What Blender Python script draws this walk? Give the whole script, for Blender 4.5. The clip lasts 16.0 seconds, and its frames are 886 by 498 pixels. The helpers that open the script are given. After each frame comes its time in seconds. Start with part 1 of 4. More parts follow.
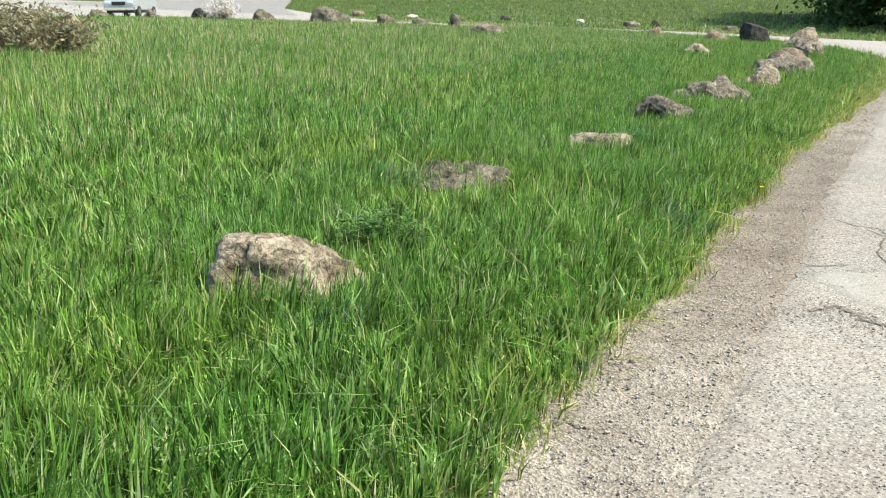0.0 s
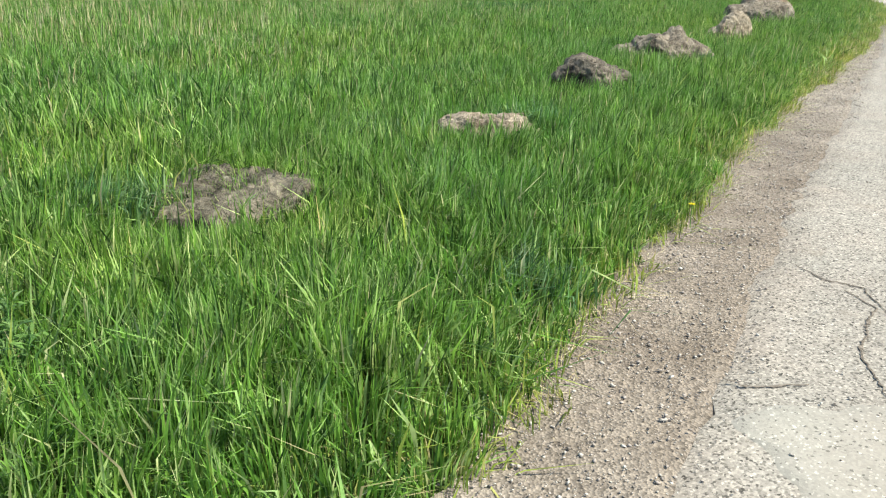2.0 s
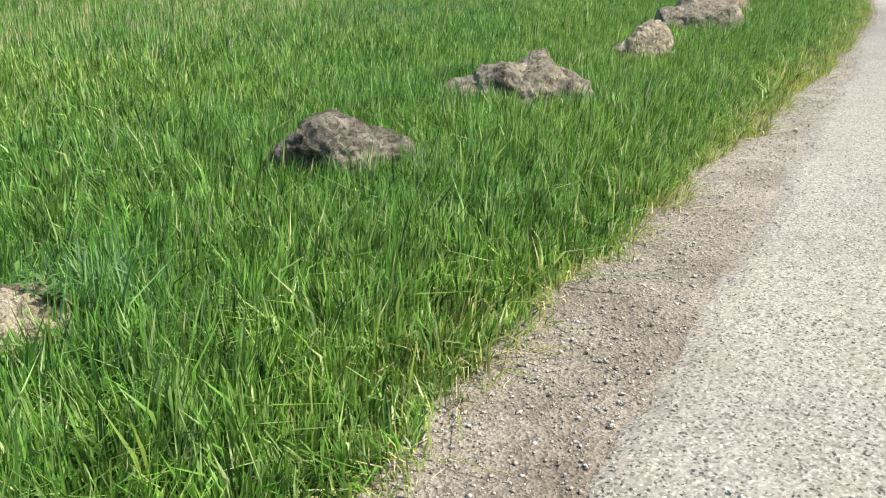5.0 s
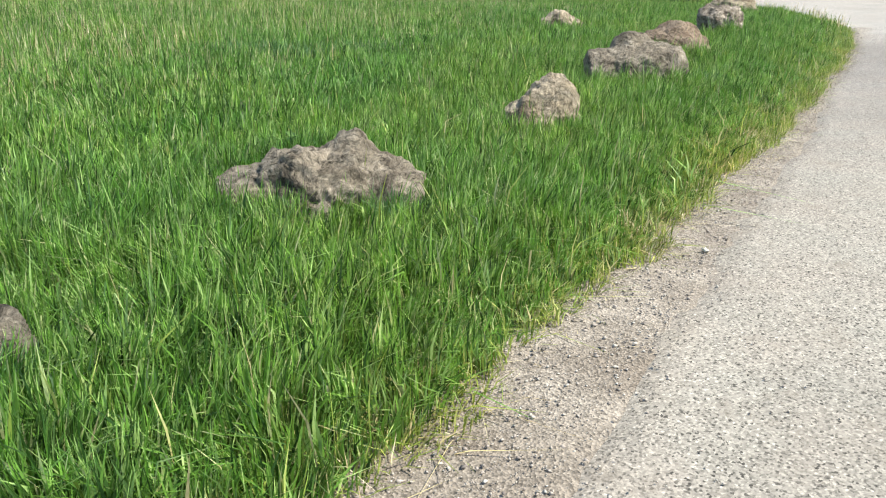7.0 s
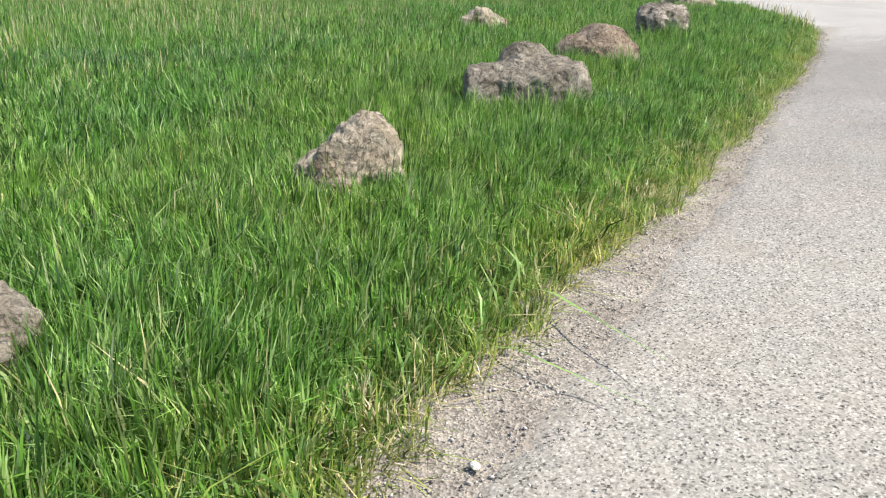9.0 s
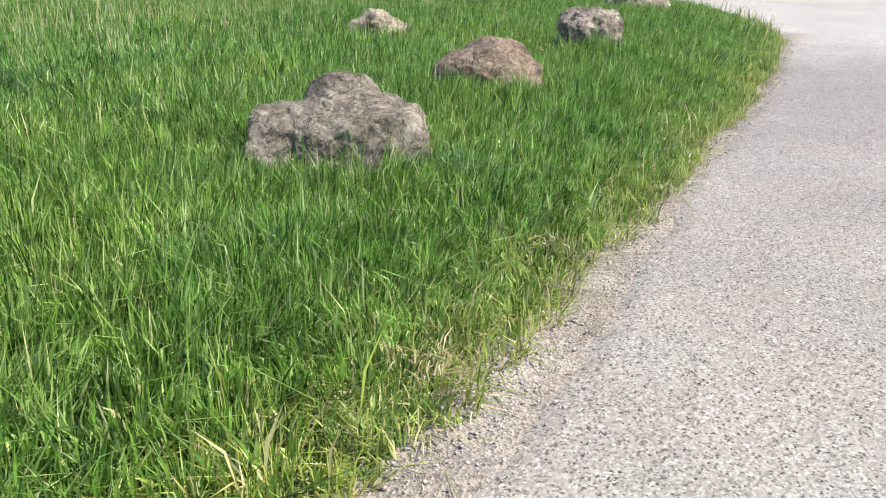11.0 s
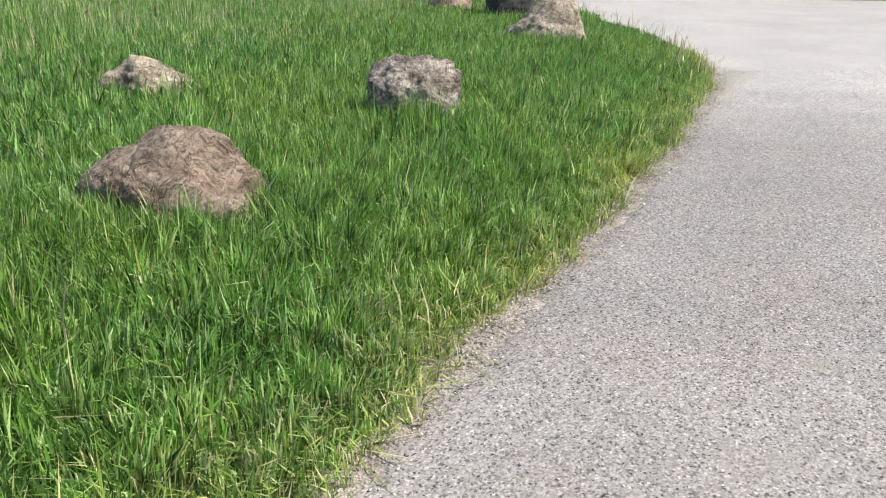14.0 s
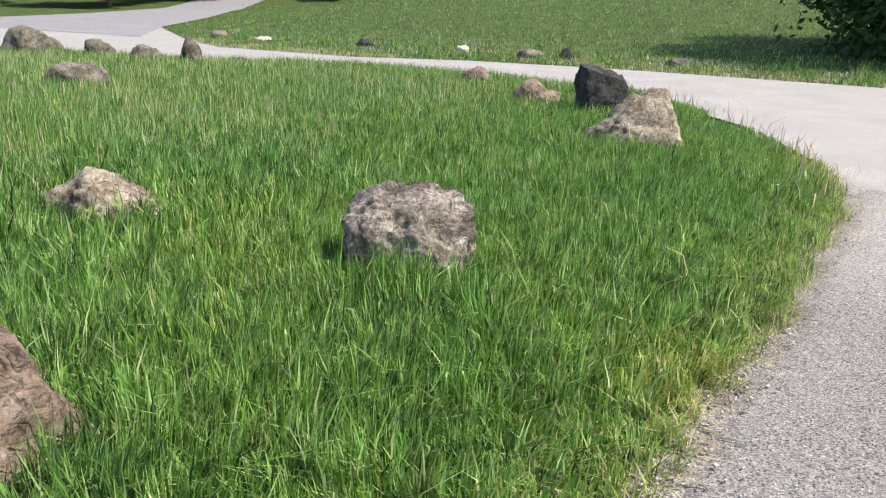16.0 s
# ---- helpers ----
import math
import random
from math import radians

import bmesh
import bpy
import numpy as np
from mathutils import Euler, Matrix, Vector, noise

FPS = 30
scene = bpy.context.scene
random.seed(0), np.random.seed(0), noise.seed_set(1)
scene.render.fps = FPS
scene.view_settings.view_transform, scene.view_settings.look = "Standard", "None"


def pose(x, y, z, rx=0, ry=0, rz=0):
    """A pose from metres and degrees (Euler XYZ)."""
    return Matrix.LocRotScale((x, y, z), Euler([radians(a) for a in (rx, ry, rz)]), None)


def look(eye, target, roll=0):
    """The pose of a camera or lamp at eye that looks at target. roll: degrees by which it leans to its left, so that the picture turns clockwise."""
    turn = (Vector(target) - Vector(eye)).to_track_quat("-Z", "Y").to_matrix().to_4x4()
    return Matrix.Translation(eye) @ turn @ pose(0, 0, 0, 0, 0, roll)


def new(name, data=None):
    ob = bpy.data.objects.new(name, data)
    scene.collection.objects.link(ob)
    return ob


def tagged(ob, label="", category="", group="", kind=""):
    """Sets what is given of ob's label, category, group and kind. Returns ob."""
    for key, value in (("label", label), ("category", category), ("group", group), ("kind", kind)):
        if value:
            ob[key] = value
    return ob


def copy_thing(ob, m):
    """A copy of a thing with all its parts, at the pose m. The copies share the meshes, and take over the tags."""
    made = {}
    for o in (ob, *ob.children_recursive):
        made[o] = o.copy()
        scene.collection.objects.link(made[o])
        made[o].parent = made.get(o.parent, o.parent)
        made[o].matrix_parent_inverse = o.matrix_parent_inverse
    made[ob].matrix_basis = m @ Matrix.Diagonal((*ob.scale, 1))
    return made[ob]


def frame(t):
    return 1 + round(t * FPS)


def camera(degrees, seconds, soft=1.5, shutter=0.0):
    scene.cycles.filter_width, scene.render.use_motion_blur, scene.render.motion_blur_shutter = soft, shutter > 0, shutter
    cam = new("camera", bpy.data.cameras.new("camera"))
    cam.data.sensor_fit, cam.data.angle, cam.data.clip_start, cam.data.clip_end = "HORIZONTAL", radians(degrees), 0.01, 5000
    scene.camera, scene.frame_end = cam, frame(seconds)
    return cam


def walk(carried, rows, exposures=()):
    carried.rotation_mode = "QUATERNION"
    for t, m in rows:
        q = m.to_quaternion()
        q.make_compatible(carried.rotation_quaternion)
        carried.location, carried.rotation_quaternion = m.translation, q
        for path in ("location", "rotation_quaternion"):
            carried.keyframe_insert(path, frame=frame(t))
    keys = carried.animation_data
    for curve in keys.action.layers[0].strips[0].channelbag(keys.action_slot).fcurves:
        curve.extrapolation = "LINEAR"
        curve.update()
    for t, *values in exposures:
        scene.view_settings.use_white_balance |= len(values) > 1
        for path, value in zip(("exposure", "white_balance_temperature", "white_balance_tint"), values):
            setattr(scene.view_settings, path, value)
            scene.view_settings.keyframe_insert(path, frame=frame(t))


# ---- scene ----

PATH = [
    (0, (0.149, -0.135, 1.577), (0.133, 1.788, 1.026), -0.8),
    (0.5, (0.433, 0.465, 1.527), (0.435, 2.374, 0.933), -0.3),
    (1, (0.728, 1.048, 1.542), (0.762, 2.932, 0.871), 0.1),
    (1.5, (1.031, 1.609, 1.531), (1.053, 3.497, 0.87), -0.7),
    (2, (1.361, 2.246, 1.485), (1.372, 4.129, 0.811), -1.0),
    (2.5, (1.673, 2.766, 1.49), (1.671, 4.647, 0.81), -1.3),
    (3, (2.0, 3.368, 1.486), (1.988, 5.249, 0.805), -1.5),
    (3.5, (2.363, 3.978, 1.469), (2.353, 5.853, 0.774), -1.1),
    (4, (2.687, 4.534, 1.439), (2.681, 6.402, 0.725), -1.1),
    (4.5, (3.1, 5.093, 1.399), (3.1, 6.963, 0.69), -1.4),
    (5, (3.448, 5.621, 1.456), (3.458, 7.498, 0.765), -1.8),
    (5.2, (3.57, 5.853, 1.468), (3.574, 7.728, 0.772), -1.8),
    (7.3, (5.038, 8.057, 1.558), (5.052, 9.946, 0.903), -1.1),
    (7.5, (5.154, 8.279, 1.531), (5.173, 10.166, 0.87), -0.9),
    (8, (5.493, 8.814, 1.526), (5.522, 10.697, 0.853), -0.9),
    (8.5, (5.838, 9.298, 1.557), (5.881, 11.177, 0.874), -0.8),
    (9, (6.209, 9.823, 1.567), (6.251, 11.702, 0.883), -1.0),
    (9.2, (6.367, 10.028, 1.543), (6.428, 11.904, 0.852), -0.5),
    (11.3, (7.797, 12.585, 1.562), (7.884, 14.452, 0.85), -0.4),
    (11.5, (7.939, 12.808, 1.571), (8.023, 14.669, 0.845), -0.7),
    (12, (8.284, 13.337, 1.613), (8.367, 15.198, 0.885), -0.5),
    (12.5, (8.619, 13.869, 1.588), (8.708, 15.735, 0.875), -0.4),
    (13, (9.034, 14.331, 1.593), (9.123, 16.195, 0.873), -0.6),
    (13.5, (9.421, 14.83, 1.64), (9.515, 16.697, 0.93), -0.8),
    (14, (9.758, 15.336, 1.678), (9.851, 17.21, 0.984), -0.7),
    (14.5, (10.087, 15.878, 1.704), (10.163, 17.776, 1.076), -0.8),
    (15, (10.259, 16.449, 1.687), (10.284, 18.362, 1.102), -0.5),
    (15.5, (10.492, 17.006, 1.718), (10.457, 18.926, 1.159), -0.7),
    (16, (10.582, 17.501, 1.725), (10.396, 19.425, 1.213), -0.6),
]
cam = camera(57.0, 16.0, soft=1.15)
walk(cam, [(t, look(eye, target, roll)) for t, eye, target, roll in PATH], exposures=[(0.0, 1.14, 6900, 3), (2.5, 1.1, 6900, 3), (5.0, 1.11, 6900, 3), (9.0, 1.07, 6600, 8), (11.5, 1.13, 6550, 11), (12.3, 1.12, 6550, 11), (13.0, 1.02, 6550, 10), (14.5, 0.97, 6550, 11), (16.0, 0.98, 6550, 12)])

# ---- light: clear day, high sun from the right of the walk ----
SUN_EL, SUN_ROT = radians(55), radians(100)
sun_way = Vector((math.sin(SUN_ROT) * math.cos(SUN_EL), math.cos(SUN_ROT) * math.cos(SUN_EL), math.sin(SUN_EL)))
world = bpy.data.worlds.new("sky")
scene.world = world
world.use_nodes = True
wn = world.node_tree.nodes
sky = wn.new("ShaderNodeTexSky")
sky.sky_type, sky.sun_disc, sky.sun_elevation, sky.sun_rotation = "NISHITA", False, SUN_EL, SUN_ROT
world.node_tree.links.new(sky.outputs[0], wn["Background"].inputs[0])
wn["Background"].inputs[1].default_value = 0.14
sun = new("sun", bpy.data.lights.new("sun", "SUN"))
sun.data.energy, sun.data.angle, sun.data.color = 4.2, radians(0.5), (1.0, 0.955, 0.88)
sun.matrix_world = look(sun_way * 60, (0, 0, 0))


# ---- materials ----
class Mat:
    """A short way to write a node material."""

    def __init__(self, name, rough=0.8, spec=0.3):
        self.m = bpy.data.materials.new(name)
        self.m.use_nodes = True
        self.t = self.m.node_tree
        self.b = self.t.nodes["Principled BSDF"]
        self.b.inputs["Roughness"].default_value = rough
        self.b.inputs["Specular IOR Level"].default_value = spec
        self.geo = self.t.nodes.new("ShaderNodeNewGeometry")
        self.obj = self.t.nodes.new("ShaderNodeObjectInfo")
        self.tc = self.t.nodes.new("ShaderNodeTexCoord")
        self.pos, self.local = self.geo.outputs["Position"], self.tc.outputs["Object"]
        self.island, self.own = self.geo.outputs["Random Per Island"], self.obj.outputs["Random"]

    def link(self, a, b):
        self.t.links.new(a, b)

    def put(self, socket, value):
        if isinstance(value, bpy.types.NodeSocket):
            self.link(value, socket)
        else:
            socket.default_value = (*value, 1) if isinstance(value, tuple) and len(value) == 3 else value

    def noise(self, scale, detail=5.0, rough=0.55, at=None, warp=0.0):
        n = self.t.nodes.new("ShaderNodeTexNoise")
        n.inputs["Scale"].default_value, n.inputs["Detail"].default_value, n.inputs["Roughness"].default_value = scale, detail, rough
        n.inputs["Distortion"].default_value = warp
        self.link(at or self.pos, n.inputs["Vector"])
        return n.outputs["Fac"]

    def cells(self, scale, out="Distance", feature="F1", at=None, rand=1.0):
        n = self.t.nodes.new("ShaderNodeTexVoronoi")
        n.feature = feature
        n.inputs["Scale"].default_value, n.inputs["Randomness"].default_value = scale, rand
        self.link(at or self.pos, n.inputs["Vector"])
        return n.outputs[out]

    def ramp(self, fac, *stops):
        n = self.t.nodes.new("ShaderNodeValToRGB")
        e = n.color_ramp.elements
        while len(e) < len(stops):
            e.new(0.5)
        for k, (p, c) in zip(e, stops):
            k.position, k.color = p, (c, c, c, 1) if isinstance(c, (int, float)) else (*c, 1)
        self.put(n.inputs[0], fac)
        return n.outputs[0]

    def mix(self, fac, a, b, how="MIX"):
        n = self.t.nodes.new("ShaderNodeMix")
        n.data_type, n.blend_type = "RGBA", how
        self.put(n.inputs[0], fac), self.put(n.inputs[6], a), self.put(n.inputs[7], b)
        return n.outputs[2]

    def math(self, how, a, b=0.0):
        n = self.t.nodes.new("ShaderNodeMath")
        n.operation = how
        self.put(n.inputs[0], a), self.put(n.inputs[1], b)
        return n.outputs[0]

    def colour(self, c):
        self.put(self.b.inputs["Base Color"], c)
        return self

    def bump(self, h, strength=0.5, dist=0.01):
        n = self.t.nodes.new("ShaderNodeBump")
        n.inputs["Strength"].default_value, n.inputs["Distance"].default_value = strength, dist
        self.put(n.inputs["Height"], h)
        before = self.b.inputs["Normal"]
        if before.is_linked:
            self.link(before.links[0].from_socket, n.inputs["Normal"])
        self.link(n.outputs[0], self.b.inputs["Normal"])
        return self

    def leafy(self, colour, share=0.35):
        """Lets light through, as thin leaves do."""
        tr = self.t.nodes.new("ShaderNodeBsdfTranslucent")
        self.put(tr.inputs[0], colour)
        mx = self.t.nodes.new("ShaderNodeMixShader")
        mx.inputs[0].default_value = share
        self.link(self.b.outputs[0], mx.inputs[1]), self.link(tr.outputs[0], mx.inputs[2])
        self.link(mx.outputs[0], self.t.nodes["Material Output"].inputs["Surface"])
        return self


def grass_mat(name, dark, mid, light, straw, share=0.08):
    k = Mat(name, 0.5, 0.36)
    by_blade = k.ramp(k.island, (0.08, dark), (0.4, mid), (0.62, mid), (0.97 - share, light), (1.0 - share * 0.4, straw))
    patch = k.ramp(k.noise(0.9, 3), (0.35, (0.86, 0.94, 0.9)), (0.5, (1, 1, 1)), (0.66, (1.1, 1.04, 0.92)))
    patch2 = k.ramp(k.noise(0.23, 2), (0.35, (0.92, 0.97, 0.95)), (0.65, (1.08, 1.03, 0.98)))
    # dark and light clumps by noise: the shade of gaps put into the colour
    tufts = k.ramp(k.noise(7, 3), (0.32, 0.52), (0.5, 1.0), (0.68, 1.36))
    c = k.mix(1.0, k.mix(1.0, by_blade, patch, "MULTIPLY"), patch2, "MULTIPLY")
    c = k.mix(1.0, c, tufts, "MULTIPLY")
    return k.colour(c).leafy(c, 0.36).m


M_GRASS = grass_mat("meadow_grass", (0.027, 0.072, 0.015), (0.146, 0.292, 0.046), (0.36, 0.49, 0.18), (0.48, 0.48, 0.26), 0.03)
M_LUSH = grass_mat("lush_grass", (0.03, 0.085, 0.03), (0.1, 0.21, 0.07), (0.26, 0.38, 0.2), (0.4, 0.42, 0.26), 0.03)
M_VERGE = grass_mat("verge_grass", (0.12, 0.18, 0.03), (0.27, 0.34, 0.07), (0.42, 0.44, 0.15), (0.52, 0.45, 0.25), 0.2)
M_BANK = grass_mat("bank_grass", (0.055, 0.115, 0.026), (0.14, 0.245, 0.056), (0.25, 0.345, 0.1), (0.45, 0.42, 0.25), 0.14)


def straw_mat():
    k = Mat("dry_straw", 0.6, 0.2)
    c = k.ramp(k.island, (0, (0.36, 0.28, 0.15)), (0.5, (0.54, 0.45, 0.26)), (1, (0.7, 0.63, 0.43)))
    return k.colour(c).leafy(c, 0.2).m


M_STRAW = straw_mat()


def ground_mat():
    k = Mat("field_soil", 0.95, 0.1)
    base = k.ramp(k.noise(1.3, 6), (0.3, (0.032, 0.05, 0.014)), (0.55, (0.055, 0.08, 0.022)), (0.75, (0.085, 0.105, 0.034)))
    fine = k.ramp(k.noise(40, 4), (0.3, 0.65), (0.7, 1.3))
    return k.colour(k.mix(1.0, base, fine, "MULTIPLY")).bump(k.noise(30, 4), 0.7, 0.03).m


M_GROUND = ground_mat()


def dirt_mat():
    k = Mat("gravel_dirt", 0.95, 0.15)
    base = k.ramp(k.noise(2.2, 6), (0.3, (0.175, 0.148, 0.12)), (0.55, (0.25, 0.22, 0.185)), (0.75, (0.33, 0.295, 0.252)))
    grit = k.ramp(k.cells(90, "Color"), (0.1, 0.5), (0.5, 0.95), (0.9, 1.35))
    dot = k.t.nodes.new("ShaderNodeVectorMath")
    dot.operation = "DOT_PRODUCT"
    k.link(k.pos, dot.inputs[0])
    dot.inputs[1].default_value = (0.49, 0.872, 0)
    along = k.math("ADD", k.math("MULTIPLY", dot.outputs["Value"], 0.05), k.math("MULTIPLY", k.noise(1.2, 5), 0.1))
    base = k.mix(1.0, base, k.ramp(along, (0.2, (1, 1, 1)), (0.32, (0.78, 0.74, 0.71)), (0.56, (0.8, 0.77, 0.75)), (0.68, (1, 0.99, 0.99))), "MULTIPLY")
    c = k.mix(1.0, base, grit, "MULTIPLY")
    return k.colour(c).bump(k.cells(90), 0.8, 0.008).bump(k.noise(9, 5), 0.5, 0.03).m


M_DIRT = dirt_mat()


def asphalt_mat(name, tone, contrast, worn, later=None):
    """later: the colour of the younger surface further along the path."""
    k = Mat(name, 0.88, 0.25)
    if later:
        dot = k.t.nodes.new("ShaderNodeVectorMath")
        dot.operation = "DOT_PRODUCT"
        k.link(k.pos, dot.inputs[0])
        dot.inputs[1].default_value = (0.49, 0.872, 0)
        along = k.math("ADD", k.math("MULTIPLY", dot.outputs["Value"], 0.03), k.math("MULTIPLY", k.noise(0.6, 5), 0.12))
        tone = k.mix(k.ramp(along, (0.52, 0.0), (0.72, 1.0)), tone, later)
        tone = k.mix(k.ramp(along, (0.83, 0.0), (0.955, 1.0)), tone, (0.3, 0.282, 0.262))
        across = k.t.nodes.new("ShaderNodeVectorMath")
        across.operation = "DOT_PRODUCT"
        k.link(k.pos, across.inputs[0])
        across.inputs[1].default_value = (-0.8717, 0.49, 0)
        silt = k.math("ADD", k.math("ADD", across.outputs["Value"], -0.771 + 0.87), k.math("MULTIPLY", k.noise(3.5, 6, 0.65), 0.5))
        tone = k.mix(k.ramp(silt, (0.45, 0.0), (0.72, 0.85)), tone, (0.24, 0.211, 0.178))
    base = k.mix(1.0, tone, k.ramp(k.noise(0.7, 6, 0.6), (0.3, 0.88), (0.7, 1.1)), "MULTIPLY")
    lo, hi = 1 - contrast, 1 + contrast * 0.5
    chips = k.ramp(k.cells(105, "Color"), (0.1, lo), (0.3, 0.88), (0.7, 1.05), (0.95, hi))
    specks = k.ramp(k.cells(125, "Color"), (0.0, 0.4), (0.13, 0.52), (0.18, 1.0), (0.8, 1.0), (0.88, 1.6))
    patchy = k.ramp(k.noise(2.3, 6, 0.65), (0.3, 0.85), (0.5, 1.0))
    tint = k.ramp(k.noise(1.6, 4), (0.35, (1.02, 0.99, 0.97)), (0.65, (0.99, 1.0, 0.99)))
    c = k.mix(1.0, k.mix(patchy, base, k.mix(1.0, k.mix(1.0, base, chips, "MULTIPLY"), specks, "MULTIPLY")), tint, "MULTIPLY")
    if later:
        c = k.mix(k.ramp(along, (0.58, 0.0), (0.78, 1.0)), c, k.mix(1.0, c, k.ramp(k.cells(150, "Color"), (0.1, 0.5), (0.5, 1.0), (0.9, 1.5)), "MULTIPLY"))
    if worn:
        c = k.mix(1.0, c, k.ramp(k.cells(95, "Color"), (0.1, 0.7), (0.5, 1.0), (0.9, 1.2)), "MULTIPLY")
        c = k.mix(k.ramp(k.noise(3.1, 8, 0.7), (0.56, 0.0), (0.66, 0.45)), c, (0.2, 0.172, 0.14))
    return k.colour(c).bump(k.noise(140, 4), 0.4, 0.005).bump(k.noise(6, 6), 0.3, 0.012).m


M_ASPHALT = asphalt_mat("old_asphalt", (0.25, 0.23, 0.202), 0.8, True, (0.192, 0.176, 0.163))
M_ROAD = asphalt_mat("pale_road", (0.275, 0.258, 0.24), 0.25, False)
M_GREYROAD = asphalt_mat("grey_road", (0.2, 0.194, 0.19), 0.25, False)
M_PATCH = asphalt_mat("asphalt_patch", (0.262, 0.247, 0.217), 0.06, False)


def crack_mat():
    k = Mat("crumbled_asphalt", 0.95, 0.1)
    return k.colour(k.ramp(k.noise(60, 4), (0.3, (0.08, 0.068, 0.055)), (0.7, (0.22, 0.19, 0.16)))).bump(k.noise(80, 3), 0.8, 0.01).m


M_CRACK = crack_mat()


def pebble_mat():
    k = Mat("pebbles", 0.85, 0.2)
    c = k.ramp(k.island, (0, (0.12, 0.105, 0.095)), (0.2, (0.26, 0.225, 0.2)), (0.5, (0.34, 0.295, 0.26)), (0.8, (0.38, 0.345, 0.305)), (1, (0.48, 0.45, 0.405)))
    return k.colour(c).bump(k.noise(150, 3), 0.3, 0.002).m


M_PEBBLE = pebble_mat()


def rock_mat(name, a, b, c, lichen=(0.55, 0.53, 0.47), amount=0.5):
    """a: clefts, b: body, c: worn faces."""
    k = Mat(name, 0.9, 0.2)
    warp = k.t.nodes.new("ShaderNodeVectorMath")
    warp.operation = "MULTIPLY_ADD"
    bend = k.t.nodes.new("ShaderNodeTexNoise")
    bend.inputs["Scale"].default_value, bend.inputs["Detail"].default_value = 4.0, 6.0
    k.link(k.local, bend.inputs["Vector"])
    k.link(bend.outputs["Color"], warp.inputs[0])
    warp.inputs[1].default_value = (0.45, 0.45, 0.45)
    k.link(k.local, warp.inputs[2])
    at = warp.outputs[0]
    body = k.ramp(k.noise(3.6, 9, 0.62, k.local, 0.6), (0.36, a), (0.46, b), (0.56, c))
    plates = k.ramp(k.cells(6.5, "Color", at=at), (0.1, 0.82), (0.5, 1.0), (0.9, 1.18))
    grain = k.ramp(k.noise(34, 5, 0.72, at), (0.36, 0.5), (0.48, 1.0), (0.62, 1.4))
    fissure = k.math("ABSOLUTE", k.math("SUBTRACT", k.noise(3.2, 4, 0.55, at, 0.4), 0.5))
    fissure2 = k.math("ABSOLUTE", k.math("SUBTRACT", k.noise(9, 4, 0.6, at, 0.2), 0.5))
    lines = k.mix(1.0, k.ramp(fissure, (0.0, 0.35), (0.008, 0.8), (0.02, 1.0)), k.ramp(fissure2, (0.0, 0.72), (0.03, 0.94), (0.06, 1.0)), "MULTIPLY")
    pits = k.ramp(k.noise(24, 6, 0.7, at), (0.36, 0.35), (0.43, 1.0))
    spots = k.ramp(k.noise(8, 9, 0.74, at, 0.5), (0.58 - 0.05 * amount, 0.0), (0.64, 0.7))
    col = k.mix(1.0, k.mix(1.0, body, plates, "MULTIPLY"), k.mix(0.6, (1, 1, 1), pits), "MULTIPLY")
    col = k.mix(1.0, k.mix(1.0, k.mix(spots, col, lichen), grain, "MULTIPLY"), lines, "MULTIPLY")
    k.colour(col).bump(lines, 0.7, 0.015).bump(k.noise(9, 10, 0.66, at), 0.9, 0.04).bump(pits, 0.5, 0.012)
    return k.bump(k.noise(48, 4, 0.7, k.local), 0.6, 0.01).m


R_TAN = rock_mat("tan_stone", (0.125, 0.096, 0.064), (0.235, 0.19, 0.135), (0.3, 0.25, 0.186), (0.37, 0.325, 0.255))
R_GREY = rock_mat("grey_stone", (0.052, 0.044, 0.034), (0.105, 0.089, 0.07), (0.15, 0.129, 0.102), (0.235, 0.21, 0.172), 0.2)
R_WARM = rock_mat("warm_grey_stone", (0.082, 0.067, 0.05), (0.152, 0.127, 0.096), (0.205, 0.175, 0.136), (0.29, 0.257, 0.21), 0.4)
R_RED = rock_mat("red_brown_stone", (0.115, 0.08, 0.056), (0.18, 0.13, 0.092), (0.22, 0.166, 0.122), (0.275, 0.23, 0.178), 0.2)
R_SPECK = rock_mat("speckled_stone", (0.045, 0.035, 0.028), (0.15, 0.122, 0.096), (0.27, 0.228, 0.185), (0.46, 0.41, 0.345), 1.0)
R_DARK = rock_mat("dark_stone", (0.016, 0.016, 0.015), (0.033, 0.032, 0.029), (0.055, 0.052, 0.046), (0.12, 0.112, 0.1), 0.1)
R_MOSS = rock_mat("mossy_stone", (0.045, 0.042, 0.028), (0.11, 0.096, 0.07), (0.158, 0.138, 0.102), (0.24, 0.225, 0.175), 0.4)
R_PALE = rock_mat("pale_stone", (0.3, 0.26, 0.2), (0.5, 0.46, 0.38), (0.6, 0.55, 0.47), (0.66, 0.63, 0.56))


def plain(name, colour, rough=0.5, metal=0.0, grain=0.1, scale=20.0):
    k = Mat(name, rough, 0.4)
    k.b.inputs["Metallic"].default_value = metal
    lo, hi = tuple(v * (1 - grain) for v in colour), tuple(min(1, v * (1 + grain)) for v in colour)
    return k.colour(k.ramp(k.noise(scale, 4, at=k.local), (0.3, lo), (0.7, hi))).m


def leaf_mat(name, a, b):
    k = Mat(name, 0.55, 0.3)
    c = k.ramp(k.island, (0, a), (1, b))
    return k.colour(c).leafy(c, 0.3).m


